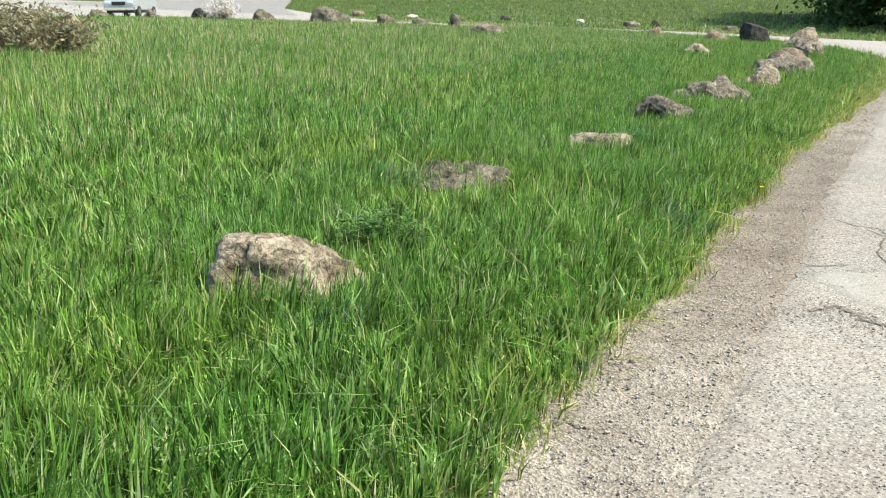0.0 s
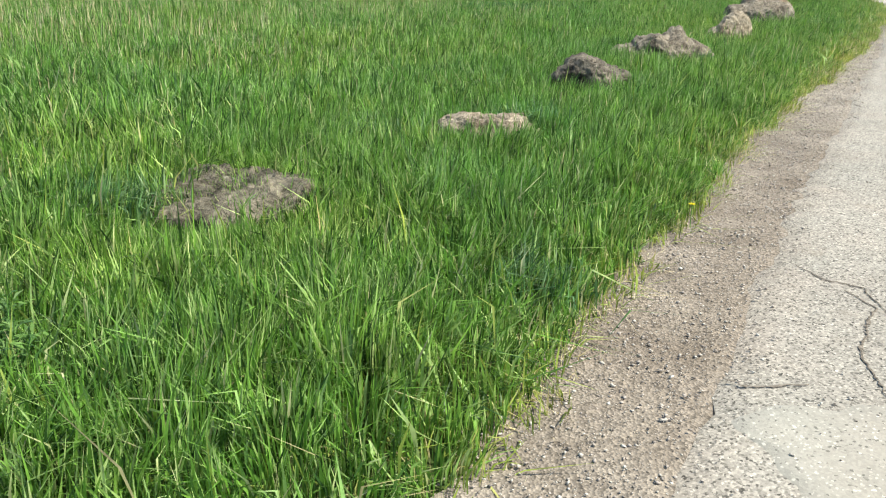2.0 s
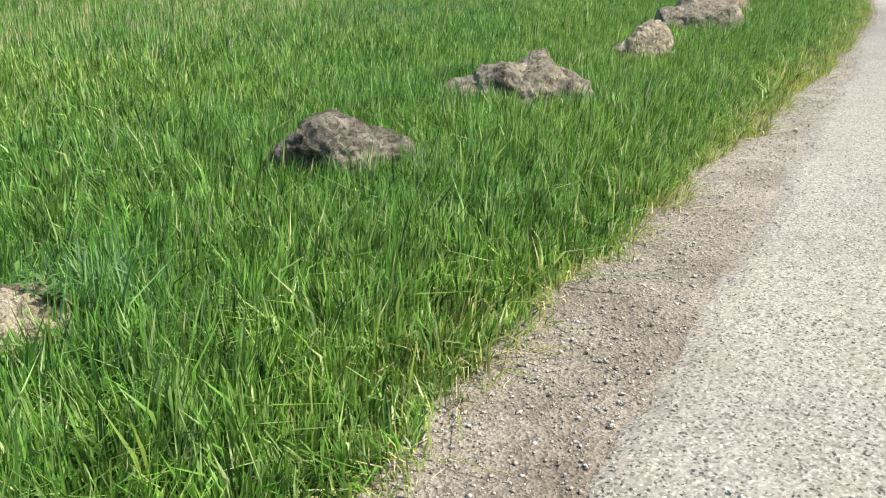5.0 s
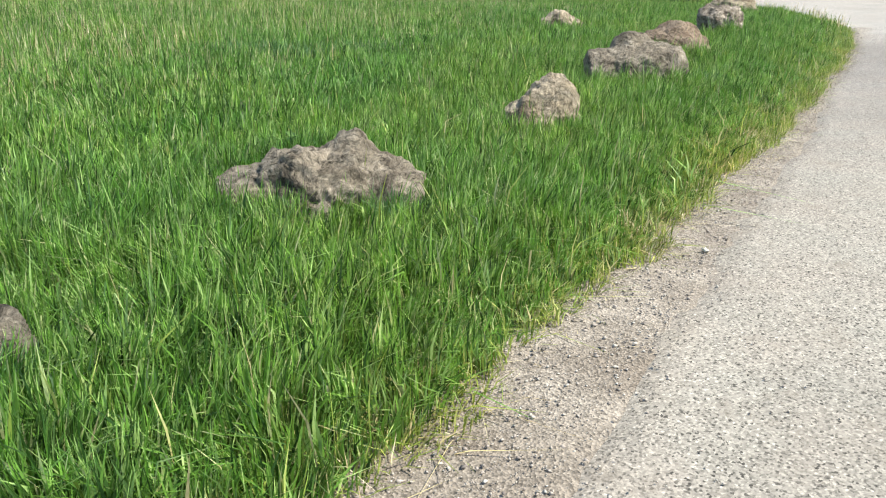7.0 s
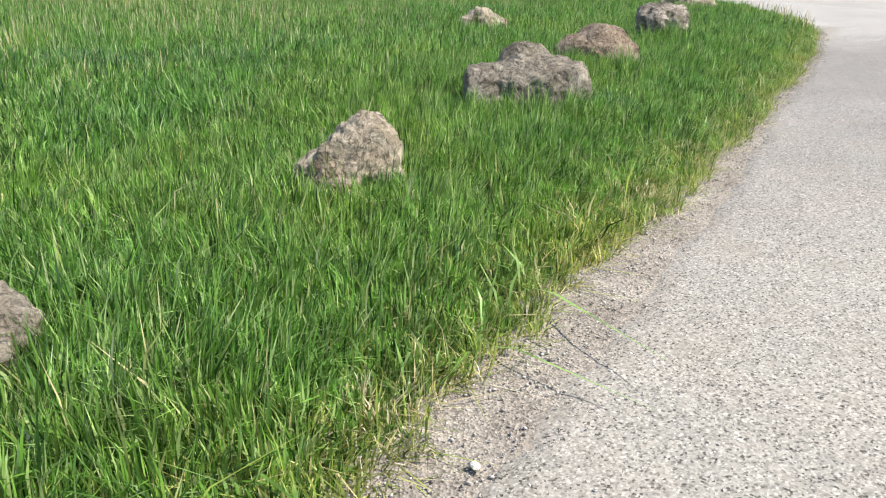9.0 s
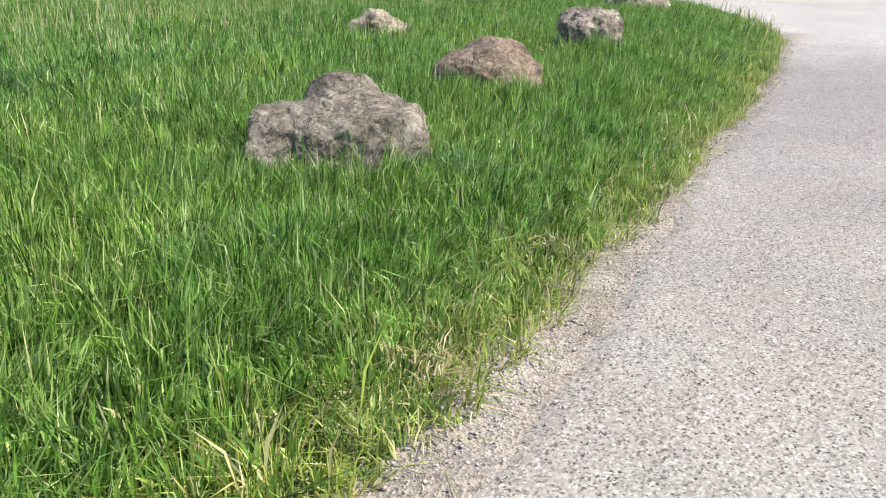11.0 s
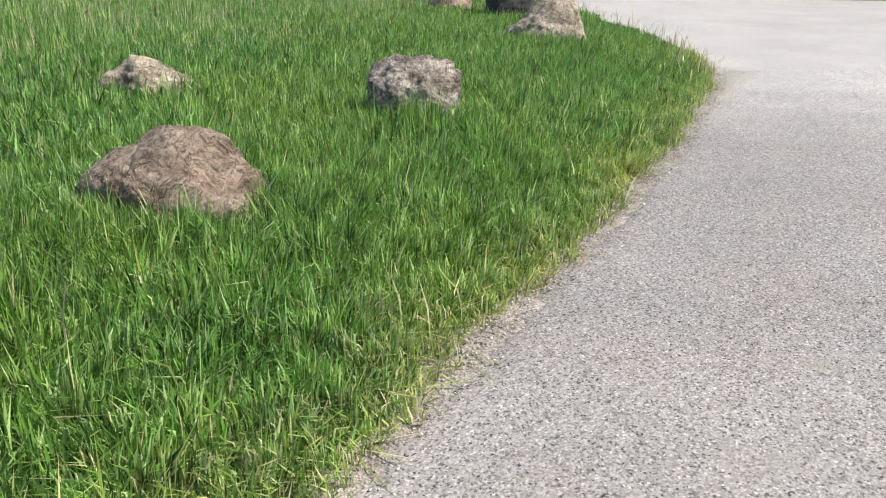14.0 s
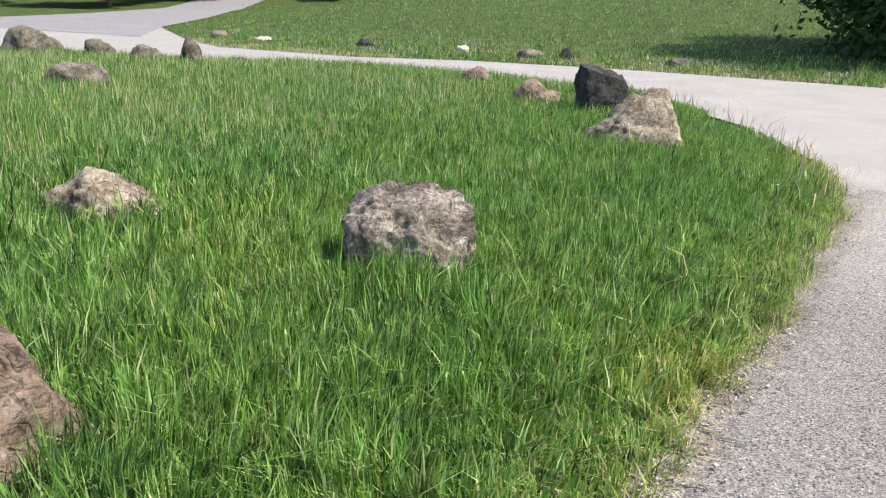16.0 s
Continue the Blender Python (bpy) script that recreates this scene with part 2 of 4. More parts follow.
M_BARK = plain("bark", (0.13, 0.1, 0.075), 0.95, 0, 0.5, 14)
M_LEAF = leaf_mat("tree_leaves", (0.02, 0.05, 0.012), (0.055, 0.11, 0.025))
M_WEED = leaf_mat("weed_leaves", (0.04, 0.095, 0.022), (0.13, 0.235, 0.055))
M_TWIG = leaf_mat("dry_twigs", (0.13, 0.13, 0.06), (0.30, 0.25, 0.16))
M_BLOSSOM = leaf_mat("pale_blossom", (0.5, 0.45, 0.42), (0.75, 0.7, 0.66))
M_YELLOW = plain("yellow_petals", (0.85, 0.72, 0.03), 0.6)
M_WHITE = plain("white_petals", (0.8, 0.8, 0.76), 0.6)
M_STEM = plain("green_stem", (0.12, 0.25, 0.05), 0.6)
M_PAINT = plain("silver_paint", (0.55, 0.56, 0.58), 0.3, 0.6, 0.03)
M_BLUE = plain("blue_paint", (0.03, 0.07, 0.22), 0.3, 0.3, 0.03)
M_WHITEPAINT = plain("white_paint", (0.8, 0.8, 0.8), 0.3, 0.0, 0.03)
M_BLACK = plain("black_trim", (0.02, 0.02, 0.02), 0.6)
M_RUBBER = plain("rubber", (0.025, 0.025, 0.025), 0.85)
M_CHROME = plain("chrome", (0.7, 0.7, 0.7), 0.15, 1.0, 0.02)
M_GLASS = plain("tinted_glass", (0.02, 0.025, 0.03), 0.05)
M_LAMP = plain("lamp_lens", (0.75, 0.75, 0.72), 0.1)

# ---- the lie of the land ----
# u: metres to the left of the path's edge, v: metres along it
AX, AY, OX, OY = 0.49, 0.8717, 3.5, 7.8


def to_uv(x, y):
    return -AY * (x - OX) + AX * (y - OY), AX * (x - OX) + AY * (y - OY)


def to_xy(u, v):
    return OX - AY * u + AX * v, OY + AX * u + AY * v


NEAR_X = [-160, -80, -40, -20, -13, -6.5, 0, 5, 10, 13.4, 14.4]
NEAR_Y = [40, 47, 49.5, 49, 48.2, 46, 43.8, 42.8, 40.5, 36.3, 32]
FAR_X = [-50, -35, -24, -14, -3, 4.3, 8, 12, 15, 18, 20.8, 24, 28, 35, 50, 75, 120]
FAR_Y = [86, 80, 78, 73, 54, 48.2, 47.6, 46.5, 45.2, 43.6, 42, 40.5, 38.5, 35.5, 30, 26, 20]


def land(x, y):
    """The ground's height: the path lies level, the meadow climbs to its left, and a bank climbs behind the cross road."""
    x, y = np.asarray(x, float), np.asarray(y, float)
    u, v = to_uv(x, y)
    z = 0.05 * np.clip(u, 0, 15) + 0.035 * np.clip(u - 15, 0, 90)
    over = np.clip(y - np.interp(x, FAR_X, FAR_Y), 0, 70)
    return z + 0.055 * over * np.clip((x + 12) / 12, 0, 1) + 0.04 * np.clip(y - 62, 0, 150) + 0.05 * np.clip(y - 105, 0, 150)


def height(x, y):
    return float(land(x, y))


def grass_edge(v):
    wob = 0.035 * np.sin(2.1 * v) + 0.03 * np.sin(5.3 * v + 1) * np.sin(0.9 * v) + 0.015 * np.sin(13 * v)
    return wob + np.interp(v, [-30, 2, 5, 9, 12, 16, 19, 21, 22], [0.12, 0.1, -0.08, -0.33, -0.4, -0.44, -0.3, -0.05, 0.1])


def tar_edge(v):
    return np.interp(v, [-30, -2, 0, 6, 9, 12, 17, 22], [-0.5, -0.42, -0.42, -0.5, -0.55, -0.5, -0.52, -0.1])


def ripple(n, seed, amp, waves=7):
    """A smooth irregular line of n values."""
    rng = np.random.default_rng(seed)
    s = np.linspace(0, 1, n)
    return amp * sum(rng.normal() * np.sin(2 * np.pi * (s * n / 60 * f + rng.random())) / f**0.5 for f in range(1, waves)) / 2


# ---- mesh helpers ----
def fast_mesh(name, verts, tris):
    me = bpy.data.meshes.new(name)
    n, m = len(verts), len(tris)
    me.vertices.add(n), me.loops.add(3 * m), me.polygons.add(m)
    me.vertices.foreach_set("co", np.asarray(verts, np.float32).ravel())
    me.loops.foreach_set("vertex_index", np.asarray(tris, np.int32).ravel())
    me.polygons.foreach_set("loop_start", np.arange(0, 3 * m, 3, dtype=np.int32))
    me.update(calc_edges=True)
    return me


def sheet(name, us, vs, point, material, smooth=True):
    """A grid surface; point(a, b) gives arrays x, y, z."""
    a, b = np.meshgrid(us, vs, indexing="ij")
    x, y, z = point(a, b)
    verts = np.stack([x, y, z], -1).reshape(-1, 3)
    nb = len(vs)
    i, j = np.meshgrid(np.arange(len(us) - 1), np.arange(nb - 1), indexing="ij")
    p = (i * nb + j).ravel()
    tris = np.concatenate([np.stack([p, p + nb, p + nb + 1], 1), np.stack([p, p + nb + 1, p + 1], 1)])
    q = verts[tris[0]]
    if np.cross(q[1] - q[0], q[2] - q[0])[2] < 0:
        tris = tris[:, ::-1]
    me = fast_mesh(name, verts, tris)
    me.materials.append(material)
    if smooth:
        me.shade_smooth()
    return new(name, me)


def part(name, bm, material, parent=None, label="", smooth=False):
    me = bpy.data.meshes.new(name)
    bm.to_mesh(me)
    bm.free()
    me.materials.append(material)
    if smooth:
        me.shade_smooth()
    ob = new(name, me)
    ob.parent = parent
    return tagged(ob, label) if label else ob


def boxed(bm, cx, cy, cz, sx, sy, sz, bevel=0.0):
    r = bmesh.ops.create_cube(bm, size=1, matrix=Matrix.Translation((cx, cy, cz)) @ Matrix.Diagonal((sx, sy, sz, 1)))
    if bevel:
        edges = list({e for v in r["verts"] for e in v.link_edges})
        bmesh.ops.bevel(bm, geom=edges, offset=bevel, segments=2, affect="EDGES", profile=0.6)
    return bm


# ---- ground, roads ----
def spaced(lo, hi, near_lo, near_hi, fine, grow=1.18):
    out = list(np.arange(near_lo, near_hi, fine))
    step, a = fine, near_hi
    while a < hi:
        out.append(a)
        step *= grow
        a += step
    out.append(hi)
    step, a = fine, near_lo
    while a > lo:
        step *= grow
        a -= step
        out.insert(0, max(a, lo))
    return np.array(out)


def ground_at(x, y):
    u, v = to_uv(x, y)
    z = land(x, y) - 0.035
    lift = 0.05 * np.clip((u - grass_edge(v)) / 0.5, 0, 1)
    rough = 0.03 * np.sin(x * 1.7 + np.sin(y * 1.1)) * np.sin(y * 1.9 + 0.7) * np.clip((u - 0.6) / 2, 0, 1)
    field = (y < np.interp(x, NEAR_X, NEAR_Y)) & (v < 23)
    return x, y, z + np.where(field, lift + rough, 0)


tagged(sheet("ground", spaced(-900, 900, -14, 26, 0.4, 1.08), spaced(-900, 900, -6, 50, 0.4, 1.08), ground_at, M_GROUND),
       "grassy meadow soil rising gently towards a far bank", "ground", kind="structure")

vs = np.arange(-30, 24.01, 0.1)


def shoulder_at(a, b):
    wob = np.interp(b, vs, ripple(len(vs), 4, 0.03))
    u = tar_edge(b) - 0.12 + a * (grass_edge(b) + 0.22 - tar_edge(b)) + wob * a
    x, y = to_xy(u, b)
    n = 0.008 * np.sin(9 * x + 3 * np.sin(5 * y)) * np.sin(11 * y)
    return x, y, land(x, y) - 0.005 + n * (a > 0.1) - 0.03 * (a < 0.05)


tagged(sheet("gravel_shoulder", np.linspace(0, 1, 8), vs, shoulder_at, M_DIRT), "bare gravelly dirt strip between grass and asphalt", "gravel strip", kind="structure")


def path_at(a, b):
    edge = tar_edge(b) + np.interp(b, vs, ripple(len(vs), 5, 0.05, 26))
    u = -3.9 + a * (edge + 3.9)
    crown = 0.012 + 0.02 * np.sin(np.pi * a) - 0.024 * np.clip((a - 0.955) / 0.045, 0, 1) ** 2
    b = b + np.clip((b - 21) / 1.5, 0, 1) * (0.5 * np.sin(a * 5) + 0.25 * np.sin(a * 17 + 1) + 0.1 * np.sin(a * 41))
    x, y = to_xy(u, b)
    return x, y, land(x, y) + crown


tagged(sheet("path", np.r_[np.linspace(0, 0.95, 60), 0.96, 0.97, 0.98, 0.99, 1.0], np.arange(-30, 22.6, 0.1), path_at, M_ASPHALT), "weathered pale grey asphalt path with gravelly edge", "path", kind="structure")


def crossroad_at(a, b):
    n = [(-160, 40), (-80, 47), (-40, 49.5), (-20, 49), (-13, 48.2), (-6.5, 46), (0, 43.8), (5, 42.8), (10, 40.5), (13.4, 36.3), (14.4, 32), (14.45, 28.8), (14.05, 26.5), (17.4, 24.6), (25, 20), (40, 13), (75, 2)]
    f = [(-160, 95), (-80, 92), (-50, 86), (-35, 80), (-24, 78), (-14, 73), (-3, 54), (4.3, 48.2), (8, 47.6), (12, 46.5), (15, 45.2), (18, 43.6), (20.8, 42), (24, 40.5), (35, 35.5), (50, 30), (85, 22)]
    s = np.arange(len(n))
    nx, ny = (np.interp(b, s, [p[k] for p in n]) for k in (0, 1))
    fx, fy = (np.interp(b, s, [p[k] for p in f]) for k in (0, 1))
    x, y = nx + a * (fx - nx), ny + a * (fy - ny)
    return x, y, land(x, y) + 0.006


tagged(sheet("crossroad", np.linspace(0, 1, 12), np.arange(0, 16.01, 0.1), crossroad_at, M_ROAD), "sun-bleached pale road crossing beyond the meadow", "road", kind="structure")


def far_road_at(a, b):
    s = [0, 1, 2, 3, 4]
    lx, ly = np.interp(b, s, [-36, -30.5, -28.4, -27.6, -28.5]), np.interp(b, s, [74, 82, 90, 106, 120])
    rx, ry = np.interp(b, s, [-11, -13.8, -15.6, -18.8, -20.5]), np.interp(b, s, [63.5, 73, 86, 102, 118])
    x, y = lx + a * (rx - lx), ly + a * (ry - ly)
    return x, y, land(x, y) + 0.02


tagged(sheet("far_road", np.linspace(0, 1, 14), np.arange(0, 4.01, 0.05), far_road_at, M_GREYROAD), "pale grey road curving away uphill", "road", kind="structure")


# ---- boulders ----
def shell(bm, lumps, cuts, seed, rough, fine, base=(0, 0, 0)):
    """One rounded, chipped and weathered mass of stone."""
    made = bmesh.ops.create_icosphere(bm, subdivisions=fine, radius=1)["verts"]
    off = Vector((seed * 7.13, seed * 3.7, seed * 1.9))
    rng = random.Random(seed)
    size = max(l[0] + l[3] for l in lumps)
    weight = sum(l[3] for l in lumps)
    core = Vector((sum(l[0] * l[3] for l in lumps) / weight, sum(l[1] * l[3] for l in lumps) / weight, min(l[2] for l in lumps) * 0.8))
    chips = [(Vector((rng.uniform(-1, 1), rng.uniform(-1, 1), rng.uniform(-0.3, 0.9))).normalized(), rng.uniform(0.84, 0.96)) for _ in range(26)]
    for vert in made:
        way = vert.co.normalized()
        total = 1e-9
        for cx, cy, cz, rx, ry, rz in lumps:
            o = Vector(((core.x - cx) / rx, (core.y - cy) / ry, (core.z - cz) / rz))
            d = Vector((way.x / rx, way.y / ry, way.z / rz))
            a, half, c = d.dot(d), o.dot(d), o.dot(o) - 1
            disc = half * half - a * c
            if disc > 0:
                total += max(0.02, (-half + math.sqrt(disc)) / a) ** 9
        reach = total ** (1 / 9) * (0.96 if len(lumps) > 1 else 1.0)
        for n, lim in chips:
            lean = way.dot(n)
            if lean > lim:
                reach *= 1 - 0.9 * (1 - lim / lean)
        p = core + way * reach
        for n, lim in cuts:
            n = Vector(n).normalized()
            over = p.dot(n) - lim
            if over > 0:
                p -= n * over * 0.88
        s = p * 1.9
        bumps = 0.045 * noise.noise(s * 1.7 + off) - 0.05 * abs(noise.noise(s * 2.7 + off)) - 0.04 * abs(noise.noise(s * 6.1 + off)) + 0.035
        bumps += 0.018 * noise.noise(s * 12 + off) - 0.022 * abs(noise.noise(s * 19 + off)) + 0.012 * noise.noise(s * 38 + off)
        bumps += 0.02 * noise.noise(Vector((s.x * 2.5, s.y * 2.5, s.z * 13 + s.x * 2)) + off)
        for scale, deep, tilt in ((1.3, 0.026, 0.16), (3.7, 0.007, 0.09)):
            far, seeds = noise.voronoi(s * scale + off)
            cell = noise.cell_vector(seeds[0] * 17.3)
            gap = far[1] - far[0]
            bumps += deep * (min(gap, 0.3) / 0.3 - 0.7)
            bumps += tilt * (s * scale + off - seeds[0]).dot(cell - Vector((0.5, 0.5, 0.5))) / (1.9 * scale)
        crease = abs(noise.noise(s * 1.9 + off * 2))
        bumps -= 0.022 * max(0.0, 0.03 - crease) / 0.03
        vert.co = p + way * bumps * rough + Vector(base)


def boulder(name, label, mat, at, lumps, seed, turn=0.0, cuts=(), rough=1.0, group="boulders along the path", fine=4, more=()):
    """lumps: (x, y, z, half width, half depth, half height) of the rounded masses that make it up, in metres.
    cuts: (way, distance) of flat broken faces. more: further masses grown together with it, as (lumps, cuts)."""
    bm = bmesh.new()
    shell(bm, lumps, cuts, seed, rough, fine)
    for k, (some, faces) in enumerate(more):
        shell(bm, some, faces, seed + 50 + k, rough * 0.8, fine - 1)
    ob = part(name, bm, mat, smooth=True)
    ob.matrix_world = pose(at[0], at[1], height(at[0], at[1]) - 0.03, 0, 0, turn)
    return tagged(ob, label, "boulder", group)


UP = (0, 0, 1)
boulder("boulder", "tan angular boulder with a bright lit face, half sunk in grass", R_TAN, (-0.77, 3.8), [(-0.14, 0, 0.18, 0.29, 0.28, 0.36), (0.12, 0.02, 0.14, 0.28, 0.25, 0.33), (0.32, 0.08, 0.14, 0.2, 0.2, 0.29)], 3, 0, [((0.05, 0, 1), 0.45), ((-1, -0.3, 0.42), 0.37), ((-0.12, -1, 0.6), 0.33)], 0.6, fine=6)
boulder("boulder", "low speckled grey slab almost hidden in tall grass", R_MOSS, (0.22, 6.7), [(-0.12, -0.04, 0.06, 0.54, 0.46, 0.3), (0.38, 0.02, 0.04, 0.38, 0.32, 0.24)], 5, 0, [((-0.1, -0.2, 1), 0.235)], 0.7, fine=6)
boulder("boulder", "flat-topped tan boulder sunk in green grass", R_TAN, (1.76, 8.25), [(-0.06, 0, 0.1, 0.42, 0.32, 0.38), (0.22, 0, 0.05, 0.27, 0.26, 0.22)], 8, 0, [(UP, 0.30), ((0, -1, 0.55), 0.3)], 0.5, fine=6)
boulder("boulder", "dark grey rounded boulder standing in long grass", R_GREY, (2.84, 10.42), [(-0.06, 0, 0.17, 0.38, 0.36, 0.38), (0.2, 0, 0.14, 0.34, 0.3, 0.34)], 11, 0, [((0.34, -0.1, 1), 0.43), ((-1, -0.4, 0.1), 0.40)], 0.75, fine=6)
boulder("boulder", "wide warm grey boulder with a pale peak", R_WARM, (4.16, 12.5), [(-0.02, 0, 0.1, 0.58, 0.38, 0.42), (0.18, 0.05, 0.2, 0.2, 0.24, 0.38), (0.42, 0.03, 0.12, 0.28, 0.28, 0.33), (-0.28, -0.04, 0.14, 0.4, 0.38, 0.5)], 14, 0, [((-0.36, -0.2, 1), 0.49), ((-1, -0.3, -0.1), 0.56), ((0, -1, 0.6), 0.38)], 0.7, fine=6)
boulder("boulder", "upright leaning tan boulder with a rounded top", R_TAN, (5.76, 14.78), [(0.09, 0.04, 0.2, 0.29, 0.3, 0.44), (-0.16, -0.1, 0.1, 0.3, 0.3, 0.32)], 17, 0, [((-0.85, -0.2, 0.9), 0.42), ((1, 0, 0.1), 0.35)], 0.6, fine=6)
boulder("boulder", "broad two-tiered grey boulder with a low dome", R_WARM, (7.15, 17.42), [(0, -0.1, 0.12, 0.72, 0.55, 0.62)], 20, 0, [((0, -1, 0.35), 0.5), ((-0.1, -0.36, 1), 0.55), ((-1, 0, 0.02), 0.52), ((1, 0, 0.05), 0.58)], 0.6, fine=6, more=[([(0.05, 0.16, 0.32, 0.38, 0.34, 0.4)], [((-1, 0, 0.3), 0.36), ((0, -0.3, 1), 0.66)])])
boulder("boulder", "domed red-brown boulder with grey lichen", R_RED, (8.43, 20.1), [(0.06, 0, 0.1, 0.56, 0.46, 0.6), (-0.26, 0, 0.08, 0.42, 0.42, 0.5), (0.24, 0, 0.1, 0.34, 0.4, 0.52)], 23, 0, [((-0.5, -0.2, 1), 0.59), ((0.22, 0, 1), 0.63), ((1, -0.2, 0.22), 0.52), ((0, -1, 0.8), 0.5)], 0.45, fine=6)
boulder("boulder", "blocky speckled grey boulder with a notched top", R_SPECK, (9.86, 22.5), [(-0.13, 0, 0.36, 0.33, 0.44, 0.46), (0.15, 0, 0.38, 0.33, 0.44, 0.5)], 27, 0, [((-1, -0.3, -0.05), 0.36), ((1, -0.1, -0.08), 0.37), ((0.0, -0.2, 1), 0.68), ((0.3, -1, 0.1), 0.42), ((0, 1, 0.2), 0.42)], 0.65, fine=6)
boulder("boulder", "low pale boulder set back in the meadow", R_TAN, (7.25, 23.65), [(-0.06, 0, 0.15, 0.34, 0.32, 0.38), (0.18, 0, 0.1, 0.34, 0.28, 0.26), (-0.26, 0, 0.1, 0.22, 0.22, 0.24), (0.34, 0, 0.08, 0.3, 0.26, 0.2)], 30, 0, group="boulders in the meadow", fine=5)
CORNER = "boulders at the road corner"
boulder("boulder", "large tan wedge-shaped boulder at the grassy corner", R_TAN, (12.05, 28.15), [(0.12, 0, 0.4, 0.54, 0.48, 0.68), (-0.25, -0.05, 0.22, 0.44, 0.4, 0.44)], 33, 0, [((-0.7, -0.1, 1), 0.66), ((1, -0.1, 0.15), 0.58), ((0, -1, 0.7), 0.56)], group=CORNER, fine=5)
boulder("boulder", "black angular boulder in the grass by the road", R_DARK, (12.05, 32.5), [(0, 0, 0.25, 0.8, 0.7, 1.0)], 36, 0, [((-1, -0.25, 0), 0.4), ((0.32, -0.1, 1), 0.76), ((0.2, -1, 0.1), 0.4), ((1, 0.1, 0.35), 0.5), ((0, 1, 0.2), 0.4)], 0.6, group=CORNER, fine=5)
boulder("boulder", "low warm grey boulder with a reddish crest", R_RED, (10.9, 33.6), [(-0.15, 0, 0.2, 0.35, 0.35, 0.4), (0.25, 0, 0.12, 0.32, 0.3, 0.24)], 39, 0, group=CORNER)
boulder("boulder", "small low brown boulder at the grass edge", R_RED, (9.5, 37.8), [(0, 0, 0.15, 0.4, 0.3, 0.35)], 42, 0, group=CORNER)
boulder("boulder", "wide low brown boulder out in the meadow", R_WARM, (1.7, 33.4), [(-0.25, 0, 0.2, 0.5, 0.45, 0.4), (0.3, 0, 0.2, 0.45, 0.4, 0.38)], 45, 0, [(UP, 0.52)], group="boulders in the meadow")
LINE = "boulders along the cross road"
for at, (w, d, h), seed, mat, label in (
    ((0.5, 42.2), (0.75, 0.6, 0.95), 48, R_GREY, "dark pointed boulder beside the pale road"),
    ((-1.2, 42.9), (1.2, 0.9, 0.62), 51, R_MOSS, "low brown boulder beside the pale road"),
    ((-3.0, 43.4), (1.2, 0.9, 0.76), 54, R_MOSS, "rounded brown boulder beside the pale road"),
    ((-6.2, 44.7), (2.5, 1.4, 1.0), 57, R_MOSS, "large domed brown boulder beside the pale road"),
    ((-9.9, 45.9), (1.4, 1.0, 0.85), 60, R_MOSS, "domed grey-green boulder beside the pale road"),
    ((-13.4, 46.6), (1.3, 1.0, 0.8), 63, R_DARK, "dark boulder beside a pale shrub"),
    ((-16.3, 47.0), (1.2, 0.9, 0.6), 66, R_MOSS, "low mossy boulder beside the pale road"),
    ((-19.4, 47.3), (1.5, 1.0, 0.6), 69, R_MOSS, "low mossy boulder beside the pale road"),
    ((-22.6, 47.2), (1.6, 1.0, 0.6), 72, R_MOSS, "low brown boulder beside the pale road"),
):
    boulder("boulder", label, mat, at, [(-w * 0.08, 0, h * 0.3, w * 0.36, d * 0.42, h * 0.7), (w * 0.18, 0, h * 0.2, w * 0.36, d * 0.42, h * 0.5)], seed, 0, group=LINE)
BANK = "rocks on the far bank"
for at, (w, d, h), seed, mat, label in (
    ((3.9, 53.4), (0.9, 0.6, 0.45), 80, R_DARK, "dark rock lying on the far bank"),
    ((8.2, 51.2), (0.7, 0.6, 0.4), 83, R_PALE, "small pale rock lying on the far bank"),
    ((10.8, 49.2), (1.2, 0.7, 0.5), 86, R_WARM, "speckled grey rock on the far bank"),
    ((12.2, 49.0), (0.75, 0.6, 0.65), 89, R_DARK, "dark upright rock on the far bank"),
    ((16.0, 47.2), (1.15, 0.7, 0.45), 92, R_GREY, "flat dark grey rock by the far verge"),
    ((-2.2, 58.5), (1.0, 0.6, 0.3), 95, R_PALE, "flat pale rock on the far bank"),
    ((-6.5, 64), (1.8, 1.2, 0.6), 98, R_RED, "low brown rock at the bank's tip"),
):
    boulder("rock", label, mat, at, [(0, 0, h * 0.1, w * 0.42, d * 0.45, h * 0.62), (w * 0.2, 0, h * 0.1, w * 0.36, d * 0.4, h * 0.42)], seed, seed * 25, [(UP, h * 0.55)], group=BANK, fine=3)


